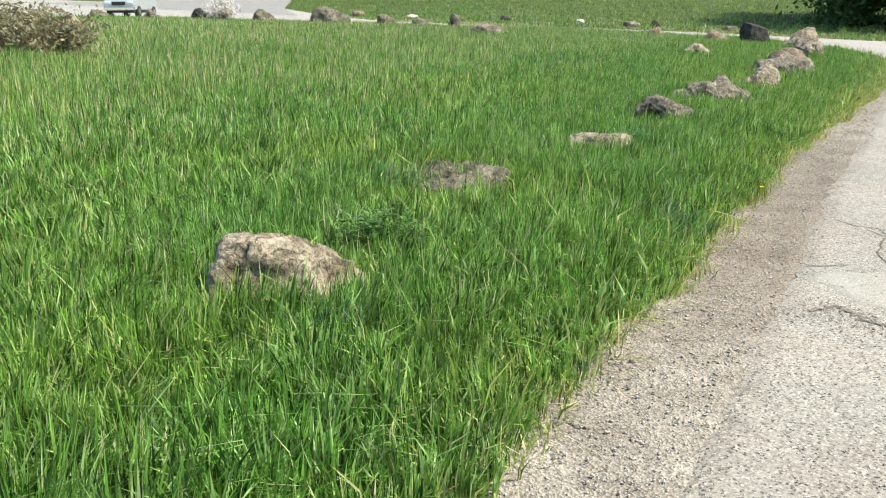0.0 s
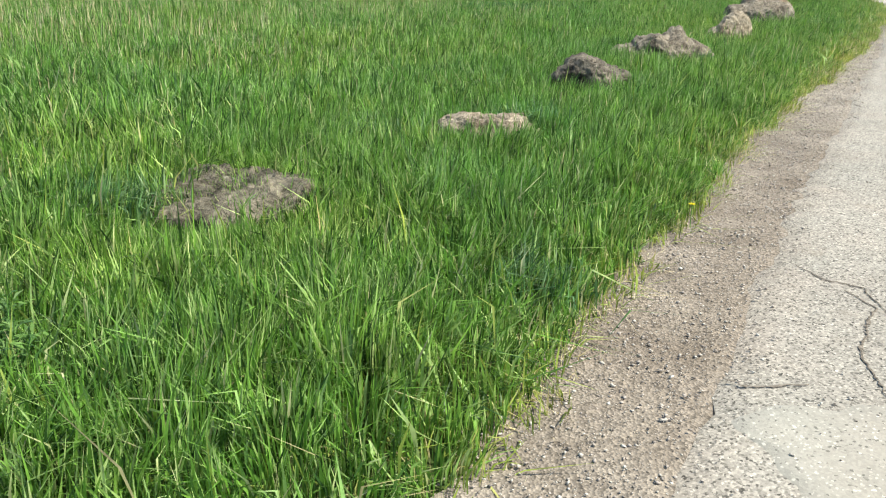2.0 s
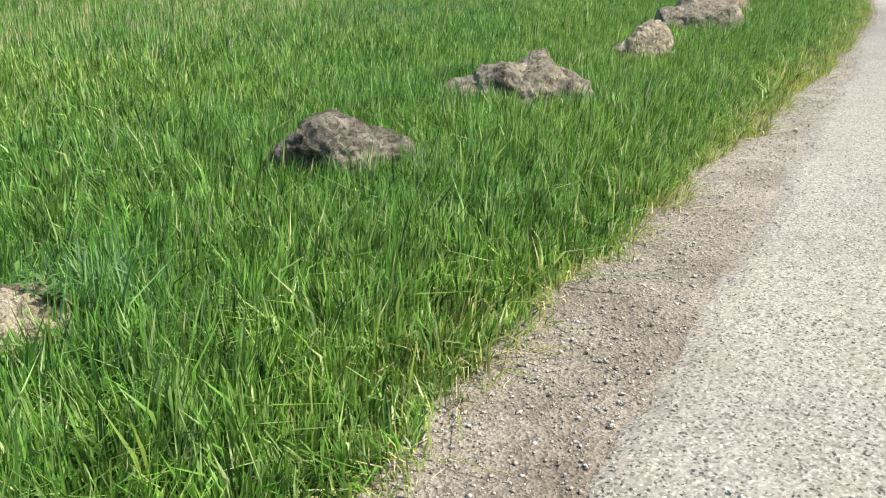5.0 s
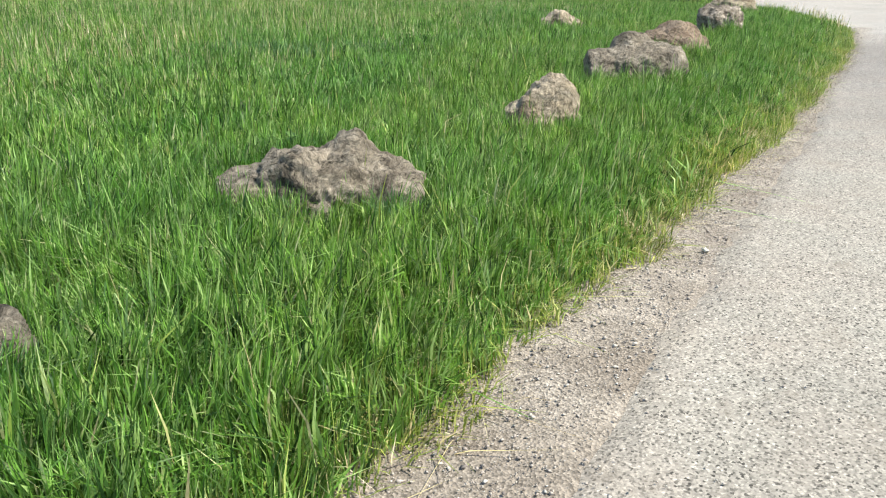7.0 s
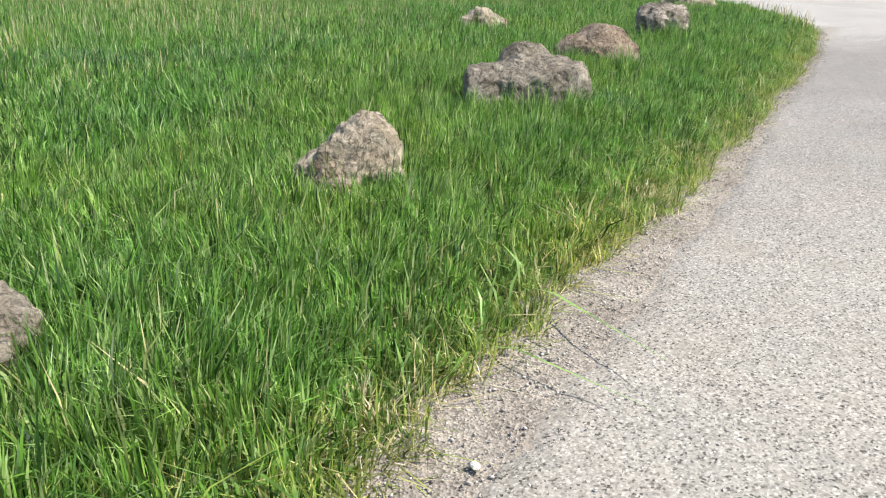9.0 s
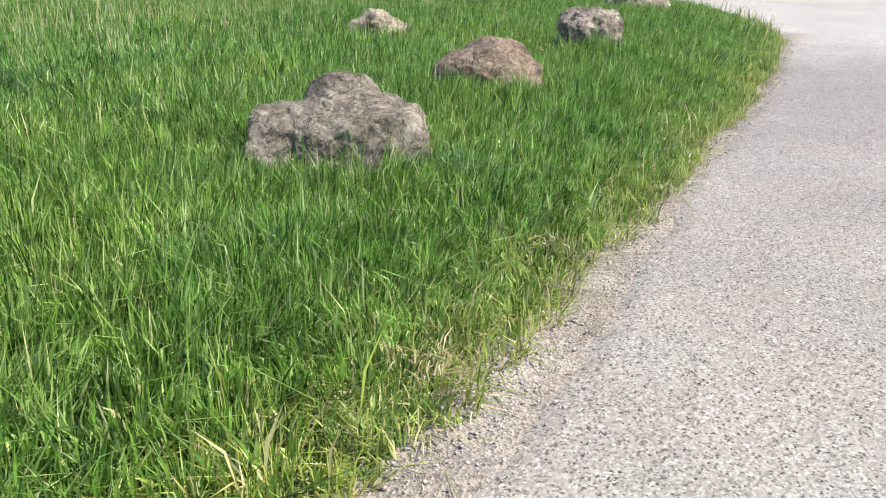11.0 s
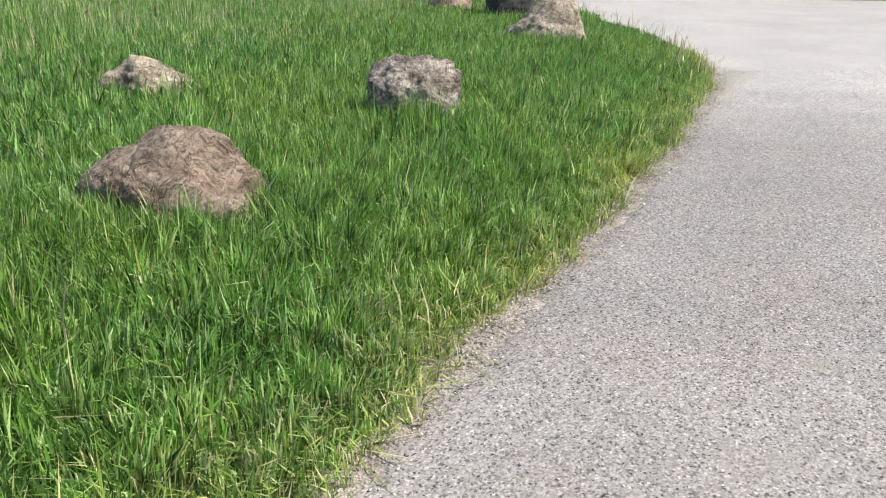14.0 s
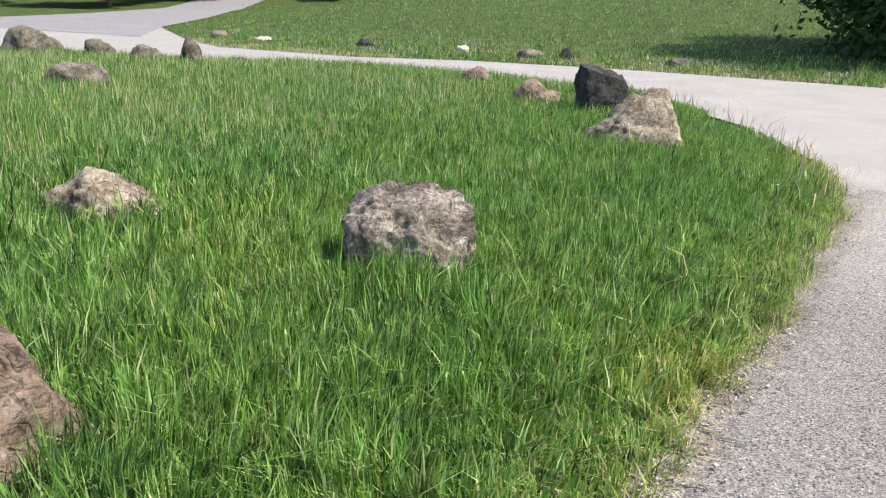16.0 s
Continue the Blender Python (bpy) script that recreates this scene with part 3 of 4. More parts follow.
# ---- grass ----
def blades(name, x, y, tall, wide, seed, material, label, two=True, lean=0.3, droop=0.16):
    """One mesh of thin blades rooted at x, y; two: bent blades, widest at the bend. droop: the share that arches over."""
    rng = np.random.default_rng(seed)
    n = len(x)
    z = ground_at(x, y)[2] - 0.01
    tuft = np.floor(x * 9) * 12.9898 + np.floor(y * 9) * 78.233
    tuft = np.abs(np.sin(tuft) * 43758.5453) % 1
    az = tuft * 2 * np.pi + rng.normal(0, 0.9, n)
    face = rng.random(n) * np.pi
    amount = np.abs(rng.normal(0, lean, n)) * (0.5 + tuft) + 0.04 + (rng.random(n) < 0.06) * rng.random(n) * 0.8
    dx, dy = np.cos(az) * amount + 0.05, np.sin(az) * amount - 0.04
    tall = tall * (0.8 + 0.4 * ((tuft * 7.7) % 1))
    sx, sy = np.cos(face) * wide / 2, np.sin(face) * wide / 2
    up = tall * np.clip(1 - 0.35 * amount, 0.4, 1)
    i = np.arange(n)
    if two:
        arch = (rng.random(n) < droop) * (0.35 + 0.5 * rng.random(n))
        bend = 0.3 + 0.2 * arch
        mx, my, mz = x + dx * tall * bend, y + dy * tall * bend, z + up * (0.62 + 0.1 * arch)
        far = 1 + 0.6 * arch
        root = np.stack([x, y, z], 1)
        mid_l, mid_r = np.stack([mx - sx, my - sy, mz], 1), np.stack([mx + sx, my + sy, mz], 1)
        tip = np.stack([x + (dx * far + 0.2 * arch * np.cos(az)) * tall, y + (dy * far + 0.2 * arch * np.sin(az)) * tall, z + up * (1 - 0.38 * arch)], 1)
        verts = np.stack([root, mid_l, mid_r, tip], 1).reshape(-1, 3)
        k = i[:, None] * 4
        tris = np.concatenate([k + [0, 2, 1], k + [1, 2, 3]])
    else:
        base_l, base_r = np.stack([x - sx, y - sy, z], 1), np.stack([x + sx, y + sy, z], 1)
        tip = np.stack([x + dx * tall, y + dy * tall, z + up], 1)
        verts = np.stack([base_l, base_r, tip], 1).reshape(-1, 3)
        tris = i[:, None] * 3 + [0, 1, 2]
    me = fast_mesh(name, verts, tris)
    me.materials.append(material)
    return tagged(new(name, me), label, "grass", kind="stuff")


TIP_V, TIP_U = [21, 21.6, 23.7, 26.4, 29.7, 33], [-0.05, 0.0, 0.78, 2.3, 4.7, 7.6]


def scatter(u0, u1, v0, v1, density, seed):
    rng = np.random.default_rng(seed)
    n = int((u1 - u0) * (v1 - v0) * density)
    u, v = u0 + rng.random(n) * (u1 - u0), v0 + rng.random(n) * (v1 - v0)
    x, y = to_xy(u, v)
    return u, v, x, y, rng


def in_field(x, y, u, v, gap=0.0):
    """Whether a root stands in the meadow: left of the path, before the cross road, round the corner."""
    tip = np.interp(v, TIP_V, TIP_U)
    left = np.where(v < 21, grass_edge(v), tip)
    return (u > left + gap) & (y < np.interp(x, NEAR_X, NEAR_Y) - 0.2)


def wave(x, y, s, seed):
    return 0.5 + 0.25 * (np.sin(x * s + seed) * np.sin(y * s * 1.3 + 2 * seed) + np.sin((x + y) * s * 0.71 + seed * 3))


# where the mower never reaches: x, y and half width of the long grass before each boulder
ROCK_FRONTS = [(-0.72, 3.42, 0.4), (1.8, 7.8, 0.4), (7.2, 16.72, 0.7), (8.43, 19.5, 0.6), (9.86, 21.98, 0.5)]


def meadow(name, u0, u1, v0, v1, density, wide, seed, two, label):
    u, v, x, y, rng = scatter(u0, u1, v0, v1, density, seed)
    inside = in_field(x, y, u, v, 0.04)
    near = u - np.where(v < 21, grass_edge(v), np.interp(v, TIP_V, TIP_U))
    keep = inside & (rng.random(len(u)) < np.interp(v, [5, 9], [0.6, 0.4]) + np.interp(v, [5, 9], [0.4, 0.6]) * np.clip(near / np.interp(v, [5, 9], [0.3, 0.7]), 0, 1))
    u, v, x, y, near = u[keep], v[keep], x[keep], y[keep], near[keep]
    tall = (0.2 + 0.15 * wave(x, y, 1.1, 5) * wave(x, y, 3.7, 6) + 0.09 * rng.random(len(u))) * np.interp(v, [4, 8, 11], [0.5, 0.27, 0.42]) ** (1 - np.clip(near / np.interp(v, [5, 9], [0.6, 1.1]), 0, 1))
    tall *= np.where(rng.random(len(u)) < 0.06, 1.35, 1)
    tall *= 1 - 0.6 * np.exp(-(((x - 0.08) / 0.55) ** 2 + ((y - 6.22) / 0.5) ** 2)) - 0.2 * np.exp(-(((x - 1.75) / 0.4) ** 2 + ((y - 8.0) / 0.3) ** 2))
    for bx, by, half in ROCK_FRONTS:
        tall *= 1 + 0.38 * np.exp(-((x - bx) / half) ** 2 - ((y - by) / 0.22) ** 2)
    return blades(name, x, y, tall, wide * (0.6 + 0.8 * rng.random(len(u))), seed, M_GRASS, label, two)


meadow("meadow_grass", -0.6, 3.2, -8.5, 26, 4000, 0.0088, 101, True, "long bright green meadow grass beside the path")
meadow("meadow_grass", 3.2, 7.0, -8.5, 34, 1600, 0.013, 102, True, "long bright green meadow grass")
meadow("meadow_grass", 7.0, 15.0, -10, 36, 620, 0.019, 103, False, "tall green meadow grass farther off")
meadow("meadow_grass", 15.0, 40.0, -10, 40, 230, 0.036, 104, False, "distant meadow grass")

u, v, x, y, rng = scatter(-0.65, 1.25, -8.5, 23, 3000, 111)
near = u - np.where(v < 21, grass_edge(v), np.interp(v, TIP_V, TIP_U))
ragged = 0.10 * (wave(x, y, 6.0, 3) - 0.5) + 0.05 * (wave(x, y, 17.0, 5) - 0.5)
keep = (near > -0.04 + ragged) & (rng.random(len(u)) < np.clip(1.0 - near / np.interp(v, [4, 9], [0.7, 1.25]), 0, 1) * np.interp(v, [0, 5], [0.45, 1.0]))
x, y = x[keep], y[keep]
blades("verge_grass", x, y, 0.07 + 0.13 * rng.random(len(x)), 0.006 + 0.004 * rng.random(len(x)), 112, M_VERGE, "short yellowish grass along the path's edge", True, 0.7)
u, v, x, y, rng = scatter(-0.65, 0.8, -8.5, 23, 420, 113)
near = u - grass_edge(v)
keep = (near > -0.08) & (near < np.interp(v, [4, 9], [0.4, 0.7])) & (wave(x, y, 2.3, 9) > np.interp(v, [4, 9], [0.5, 0.3]))
x, y = x[keep], y[keep]
blades("dry_grass", x, y, 0.05 + 0.12 * rng.random(len(x)), 0.004 + 0.002 * rng.random(len(x)), 114, M_STRAW, "dry straw-coloured grass stems at the gravel edge", True, 1.1)

u, v, x, y, rng = scatter(-0.7, 0.6, -8.5, 23, 2600, 151)
near = u - grass_edge(v)
keep = (near > -0.13 - 0.06 * wave(x, y, 5.0, 2)) & (near < np.interp(v, [4, 8, 10.5, 14], [0.12, 0.5, 0.28, 0.12])) & (rng.random(len(u)) < 0.25 + wave(x, y, 2.9, 4) * np.interp(v, [4, 8, 10, 13], [0.5, 0.9, 0.5, 0.3]))
x, y = x[keep], y[keep]
blades("thatch", x, y, 0.025 + 0.05 * rng.random(len(x)), 0.004 + 0.003 * rng.random(len(x)), 152, M_STRAW, "matted dead straw lying under the grass edge", True, 1.6, 0.4)

rng = np.random.default_rng(121)
n = 170000
x, y = -21 + 81 * rng.random(n), 26 + 84 * rng.random(n) ** 1.3
keep = (y > np.interp(x, FAR_X, FAR_Y) + 0.15) & (x > np.interp(y, [55, 64, 73, 86, 102, 118], [-5, -11, -13.7, -15.5, -18.7, -20.4]))
x, y = x[keep], y[keep]
blades("bank_grass", x, y, 0.12 + 0.16 * rng.random(len(x)) * wave(x, y, 0.8, 2), 0.03 + 0.03 * rng.random(len(x)), 122, M_BANK, "shorter sunlit grass on the far bank", False, 0.5)


u, v, x, y, rng = scatter(-0.3, 7, -8.5, 30, 20, 115)
keep = in_field(x, y, u, v, 0.05)
x, y = x[keep], y[keep]
blades("seed_stalks", x, y, 0.3 + 0.16 * rng.random(len(x)), 0.007 + 0.005 * rng.random(len(x)), 116, M_VERGE, "taller pale green stalks standing above the meadow", True, 0.35)
u, v, x, y, rng = scatter(-0.2, 5, 20, 30, 26, 117)
near = u - np.interp(v, TIP_V, TIP_U)
keep = (near > 0) & (near < 0.5)
x, y = x[keep], y[keep]
blades("seed_stalks", x, y, 0.3 + 0.2 * rng.random(len(x)), 0.012 + 0.006 * rng.random(len(x)), 118, M_STRAW, "tall dry seed stalks at the grassy corner", True, 0.2)

rng = np.random.default_rng(125)
n = 26000
x = -8 + 60 * rng.random(n)
y = np.interp(x, FAR_X, FAR_Y) + 0.1 + np.abs(rng.normal(0, 2.2, n)) + 9 * (rng.random(n) < 0.25) * rng.random(n)
keep = wave(x, y, 0.9, 4) + 0.25 * rng.random(n) > 0.62
x, y = x[keep], y[keep]
blades("dry_bank_grass", x, y, 0.08 + 0.12 * rng.random(len(x)), 0.014 + 0.014 * rng.random(len(x)), 126, M_STRAW, "dry pale grass along the far road edge", False, 0.6)

rng = np.random.default_rng(127)
cu, cv = -0.1 + 5.5 * rng.random(260) ** 1.3, -8 + 31 * rng.random(260)
u, v = (np.repeat(c, 14) + rng.normal(0, 0.06, 260 * 14) for c in (cu, cv))
x, y = to_xy(u, v)
keep = in_field(x, y, u, v, 0.1)
x, y = x[keep], y[keep]
blades("broad_grass", x, y, 0.24 + 0.16 * rng.random(len(x)), 0.010 + 0.006 * rng.random(len(x)), 128, M_GRASS, "tufts of broad arching grass in the meadow", True, 0.8)
# tufts of longer grass, most of them sheltered by boulders: x, y, spread, height
for k, (tx, ty, spread, top) in enumerate(((4.02, 12.05, 0.1, 0.3), (4.62, 12.2, 0.12, 0.34), (7.86, 17.15, 0.14, 0.38), (6.62, 16.8, 0.12, 0.3), (6.12, 14.6, 0.1, 0.3),
                                           (-0.42, 3.45, 0.14, 0.32), (-0.34, 6.4, 0.14, 0.36), (9.1, 20.0, 0.12, 0.32), (10.3, 22.2, 0.1, 0.26), (2.1, 8.5, 0.16, 0.36), (3.3, 10.3, 0.1, 0.28), (1.76, 5.6, 0.12, 0.28), (2.69, 19.08, 0.42, 0.34), (3.13, 19.15, 0.42, 0.34), (3.58, 19.21, 0.42, 0.34), (3.97, 19.29, 0.42, 0.34), (0.87, 7.93, 0.20, 0.34))):
    rng = np.random.default_rng(160 + k)
    n = int(2600 * spread)
    x, y = tx + rng.normal(0, spread, n), ty + rng.normal(0, spread * 0.7, n)
    blades("grass_tuft", x, y, top * (0.65 + 0.45 * rng.random(n)), 0.007 + 0.005 * rng.random(n), 180 + k, M_LUSH, "lush bluish green tuft of longer meadow grass", True, 0.35, 0.3)

for k, (tx, ty) in enumerate(((7.66, 14.98), (8.36, 16.22), (6.02, 12.32))):
    rng = np.random.default_rng(210 + k)
    n = 180
    x, y = tx + rng.normal(0, 0.07, n), ty + rng.normal(0, 0.07, n)
    blades("dry_tuft", x, y, 0.08 + 0.12 * rng.random(n), 0.004 + 0.003 * rng.random(n), 220 + k, M_STRAW, "tuft of bleached dead grass at the path's edge", True, 0.8, 0.4)

rng = np.random.default_rng(129)
n = 800
x = -4 + 26 * rng.random(n)
y = np.interp(x, FAR_X, FAR_Y) + 1.8 + np.abs(rng.normal(0, 4, n))
keep = wave(x, y, 1.3, 8) > 0.58
x, y = x[keep], y[keep]
blades("bank_flowers", x, y, 0.14 + 0.1 * rng.random(len(x)), 0.02 + 0.03 * rng.random(len(x)), 130, M_BLOSSOM, "pale flowering stems scattered on the far bank", False, 0.5)

u, v, x, y, rng = scatter(5, 34, -10, 36, 42, 119)
keep = in_field(x, y, u, v, 0.2)
x, y = x[keep], y[keep]
blades("seed_heads", x, y, 0.3 + 0.12 * rng.random(len(x)), 0.012 + 0.012 * rng.random(len(x)), 120, M_STRAW, "brownish seed heads over the distant meadow", False, 0.3)

rng = np.random.default_rng(141)
cx = -6 + 32 * rng.random(170)
cy = np.interp(cx, FAR_X, FAR_Y) + 0.4 + np.abs(rng.normal(0, 4.5, 170))
x, y = (np.repeat(c, 45) + rng.normal(0, 0.16, 170 * 45) for c in (cx, cy))
blades("bank_tufts", x, y, 0.16 + 0.26 * rng.random(len(x)), 0.018 + 0.014 * rng.random(len(x)), 142, M_GRASS, "taller dark green tufts among the bank's short grass", False, 0.5)

# ---- gravel ----
def pebbles(name, x, y, z, size, seed, label, material=None):
    """One mesh of small uneven stones."""
    rng = np.random.default_rng(seed)
    ico = np.array([(1, 0, 0), (-1, 0, 0), (0, 1, 0), (0, -1, 0), (0, 0, 1), (0, 0, -1)], float)
    faces = np.array([(0, 2, 4), (2, 1, 4), (1, 3, 4), (3, 0, 4), (2, 0, 5), (1, 2, 5), (3, 1, 5), (0, 3, 5)])
    n = len(x)
    jig = ico[None] * (0.75 + 0.5 * rng.random((n, len(ico), 1))) + rng.normal(0, 0.3, (n, len(ico), 3))
    scale = size[:, None, None] * np.stack([0.8 + 0.5 * rng.random(n), 0.6 + 0.5 * rng.random(n), 0.4 + 0.3 * rng.random(n)], 1)[:, None]
    jig = jig * scale
    a = rng.random(n) * 6.283
    c, s = np.cos(a)[:, None], np.sin(a)[:, None]
    px, py = jig[..., 0] * c - jig[..., 1] * s, jig[..., 0] * s + jig[..., 1] * c
    verts = np.stack([px + x[:, None], py + y[:, None], jig[..., 2] + (z + size * 0.15)[:, None]], -1).reshape(-1, 3)
    tris = (np.arange(n)[:, None, None] * len(ico) + faces[None]).reshape(-1, 3)
    me = fast_mesh(name, verts, tris)
    me.materials.append(material or M_PEBBLE)
    return tagged(new(name, me), label, "gravel", kind="stuff")


u, v, x, y, rng = scatter(-1.0, 0.25, -8, 22, 2400, 131)
band = (u - tar_edge(v)) / (grass_edge(v) + 0.1 - tar_edge(v))
keep = (band > -0.35) & (band < 1.1) & (rng.random(len(u)) < np.where(band < 0, 0.25, 0.9))
x, y = x[keep], y[keep]
size = 0.003 + 0.008 * rng.random(len(x)) ** 6
pebbles("gravel", x, y, land(x, y) + np.where(band[keep] < 0, 0.012, 0.0), size, 132, "loose mixed gravel along the asphalt edge")
u, v, x, y, rng = scatter(-3.4, -0.5, -8, 14, 60, 133)
pebbles("gravel", x, y, land(x, y) + 0.026, 0.003 + 0.004 * rng.random(len(x)), 134, "scattered grit lying on the path")


u, v, x, y, rng = scatter(-0.9, 1.4, 12.5, 24, 1500, 137)
near = u - np.where(v < 21, grass_edge(v), np.interp(v, TIP_V, TIP_U))
keep = (near < 0.1) & (rng.random(len(u)) < 0.9 * np.exp(-((near + 0.05) / 0.13) ** 2))
x, y = x[keep], y[keep]
pebbles("gravel", x, y, land(x, y) + 0.024, 0.003 + 0.009 * rng.random(len(x)) ** 2.5, 138, "pale loose gravel where grass meets the path")

rng = np.random.default_rng(135)
n = 380
s = rng.random(n)
u, v = np.interp(s, [0, 0.3, 0.6, 1], [-0.6, -0.76, -1.0, -1.5]) + rng.normal(0, 0.09, n), np.interp(s, [0, 0.3, 0.6, 1], [-4.0, -3.92, -4.12, -4.3]) + rng.normal(-0.05, 0.1, n)
x, y = to_xy(u, v)
pebbles("crumbs", x, y, land(x, y) + 0.026, 0.003 + 0.007 * rng.random(n) ** 2, 136, "crumbled dark asphalt bits beside a crack")


# ---- small plants ----
def leaf_quad(bm, at, out, up, length, width):
    side = out.cross(up).normalized() * width / 2
    tip, mid = at + out * length + up * length * 0.1, at + out * length * 0.5 + up * length * 0.22
    vs_ = [bm.verts.new(p) for p in (at, mid + side, tip, mid - side)]
    bm.faces.new(vs_)


def dandelion(x, y, tall, petals, label):
    top = new("dandelion" if petals is M_YELLOW else "clover_flower")
    top.matrix_world = pose(x, y, height(x, y))
    bm = bmesh.new()
    bmesh.ops.create_cone(bm, segments=6, radius1=0.003, radius2=0.002, depth=tall, matrix=Matrix.Translation((0, 0, tall / 2)))
    part("stem", bm, M_STEM, top)
    bm = bmesh.new()
    rnd = random.Random(int(x * 100))
    for ring, (count, length, rise) in enumerate(((14, 0.02, 0.1), (12, 0.016, 0.5), (8, 0.011, 1.2))):
        for k in range(count):
            a = 6.283 * (k + 0.5 * ring) / count + rnd.uniform(-0.1, 0.1)
            out = Vector((math.cos(a), math.sin(a), rise)).normalized()
            leaf_quad(bm, Vector((0, 0, tall)), out, Vector((0, 0, 1)), length, 0.007)
    part("flower_head", bm, petals, top)
    return tagged(top, label, "flower", "small meadow flowers")


dandelion(2.80, 6.66, 0.14, M_YELLOW, "bright yellow dandelion at the grass edge")
for fu, fv in ((0.35, 20.1), (3.4, 9.5), (8, 24), (11, 27)):
    dandelion(*to_xy(fu, fv), 0.26, M_WHITE, "small white flower on a thin stem")


def weed(x, y, tall, seed, label):
    top = new("weed")
    top.matrix_world = pose(x, y, height(x, y))
    rnd = random.Random(seed)
    stems, leaves = bmesh.new(), bmesh.new()
    for s in range(9):
        a, lean = rnd.uniform(0, 6.28), rnd.uniform(0.1, 0.6)
        tip = Vector((math.cos(a) * lean, math.sin(a) * lean, 1)).normalized() * tall * rnd.uniform(0.7, 1)
        m = tip.to_track_quat("Z", "Y").to_matrix().to_4x4()
        bmesh.ops.create_cone(stems, segments=5, radius1=0.004, radius2=0.002, depth=tip.length, matrix=m @ Matrix.Translation((0, 0, tip.length / 2)))
        for k in range(30):
            f, b = rnd.uniform(0.3, 1), rnd.uniform(0, 6.28)
            leaf_quad(leaves, tip * f, Vector((math.cos(b), math.sin(b), rnd.uniform(-0.2, 0.5))).normalized(), Vector((0, 0, 1)), rnd.uniform(0.04, 0.085), rnd.uniform(0.012, 0.022))
    part("stems", stems, M_STEM, top)
    part("leaves", leaves, M_WEED, top)
    return tagged(top, label, "plant", "leafy weeds")


weed(-0.40, 4.55, 0.40, 1, "leafy green weed growing behind a tan boulder")
weed(-0.12, 4.75, 0.40, 2, "leafy green weed growing in long grass")
weed(-0.28, 4.65, 0.42, 3, "leafy green weed growing behind a tan boulder")
weed(-0.05, 4.55, 0.34, 6, "leafy green weed growing in long grass")
weed(2.0, 8.35, 0.34, 4, "leafy green weed behind a flat boulder")
weed(7.75, 17.0, 0.34, 5, "leafy green weed beside a broad boulder")
for k, (wu, wv) in enumerate(((4.6, 9.5), (4.9, 10.1), (5.2, 10.7), (2.7, 0.9), (2.5, 1.2), (2.6, 5.2))):
    weed(*to_xy(wu, wv), 0.3, 20 + k, "leafy green weed growing in long grass")


# ---- trees and shrubs ----
def limb(bm, a, b, r0, r1, seg=7):
    d = b - a
    m = Matrix.Translation(a) @ d.to_track_quat("Z", "Y").to_matrix().to_4x4()
    bmesh.ops.create_cone(bm, cap_ends=True, segments=seg, radius1=r0, radius2=r1, depth=d.length, matrix=m @ Matrix.Translation((0, 0, d.length / 2)))


def tree(x, y, tall, spread, low, seed, count, leaf, label, boughs=34, name="tree", group="trees beyond the road"):
    """Trunk, limbs and a crown of many small leaf sprays round the limbs' ends. low: the crown's underside above ground."""
    rng = np.random.default_rng(seed)
    top = new(name)
    top.matrix_world = pose(x, y, height(x, y) - 0.05)
    trunk, limbs, tips = bmesh.new(), bmesh.new(), []
    joint, r = Vector((0, 0, 0)), tall * 0.022
    for k in range(5):
        nxt = joint + Vector((rng.normal() * 0.15, rng.normal() * 0.15, tall * 0.17))
        limb(trunk, joint, nxt, r, r * 0.8, 10)
        joint, r = nxt, r * 0.8
    for k in range(boughs):
        f = rng.random() ** 1.5
        z0 = max(0.6, low * 0.8) + f * (tall * 0.85 - low)
        a = rng.random() * 6.283
        reach = spread * (0.55 + 0.45 * math.sin(math.pi * min(1, 0.25 + 0.75 * f))) * rng.uniform(0.6, 1)
        p0 = Vector((0, 0, min(z0, tall * 0.8)))
        p1 = p0 + Vector((math.cos(a) * reach * 0.55, math.sin(a) * reach * 0.55, reach * 0.22))
        p2 = p1 + Vector((math.cos(a + 0.3) * reach * 0.45, math.sin(a + 0.3) * reach * 0.45, rng.uniform(-0.35, 0.15) * reach))
        limb(limbs, p0, p1, tall * 0.007, tall * 0.004), limb(limbs, p1, p2, tall * 0.004, tall * 0.0015)
        tips += [p1, p1.lerp(p2, 0.5), p2, p2]
    part("trunk", trunk, M_BARK, top, smooth=True)
    part("limbs", limbs, M_BARK, top, smooth=True)
    centre = np.array([t[:] for t in tips])[rng.integers(0, len(tips), count)]
    at = centre + rng.normal(0, spread * 0.13, (count, 3)) * [1, 1, 0.8]
    at[:, 2] = np.maximum(at[:, 2], low)
    d1 = rng.normal(size=(count, 3))
    d1 /= np.linalg.norm(d1, axis=1)[:, None]
    d2 = np.cross(d1, rng.normal(size=(count, 3)))
    d2 /= np.linalg.norm(d2, axis=1)[:, None]
    ln = leaf * (0.6 + 0.8 * rng.random((count, 1)))
    verts = np.stack([at - d1 * ln, at + d2 * ln * 0.45, at + d1 * ln, at - d2 * ln * 0.45], 1).reshape(-1, 3)
    k = np.arange(count)[:, None] * 4
    me = fast_mesh("crown", verts, np.concatenate([k + [0, 1, 2], k + [0, 2, 3]]))
    me.materials.append(M_LEAF)
    crown = new("crown", me)
    crown.parent = top
    return tagged(top, label, "tree", group)


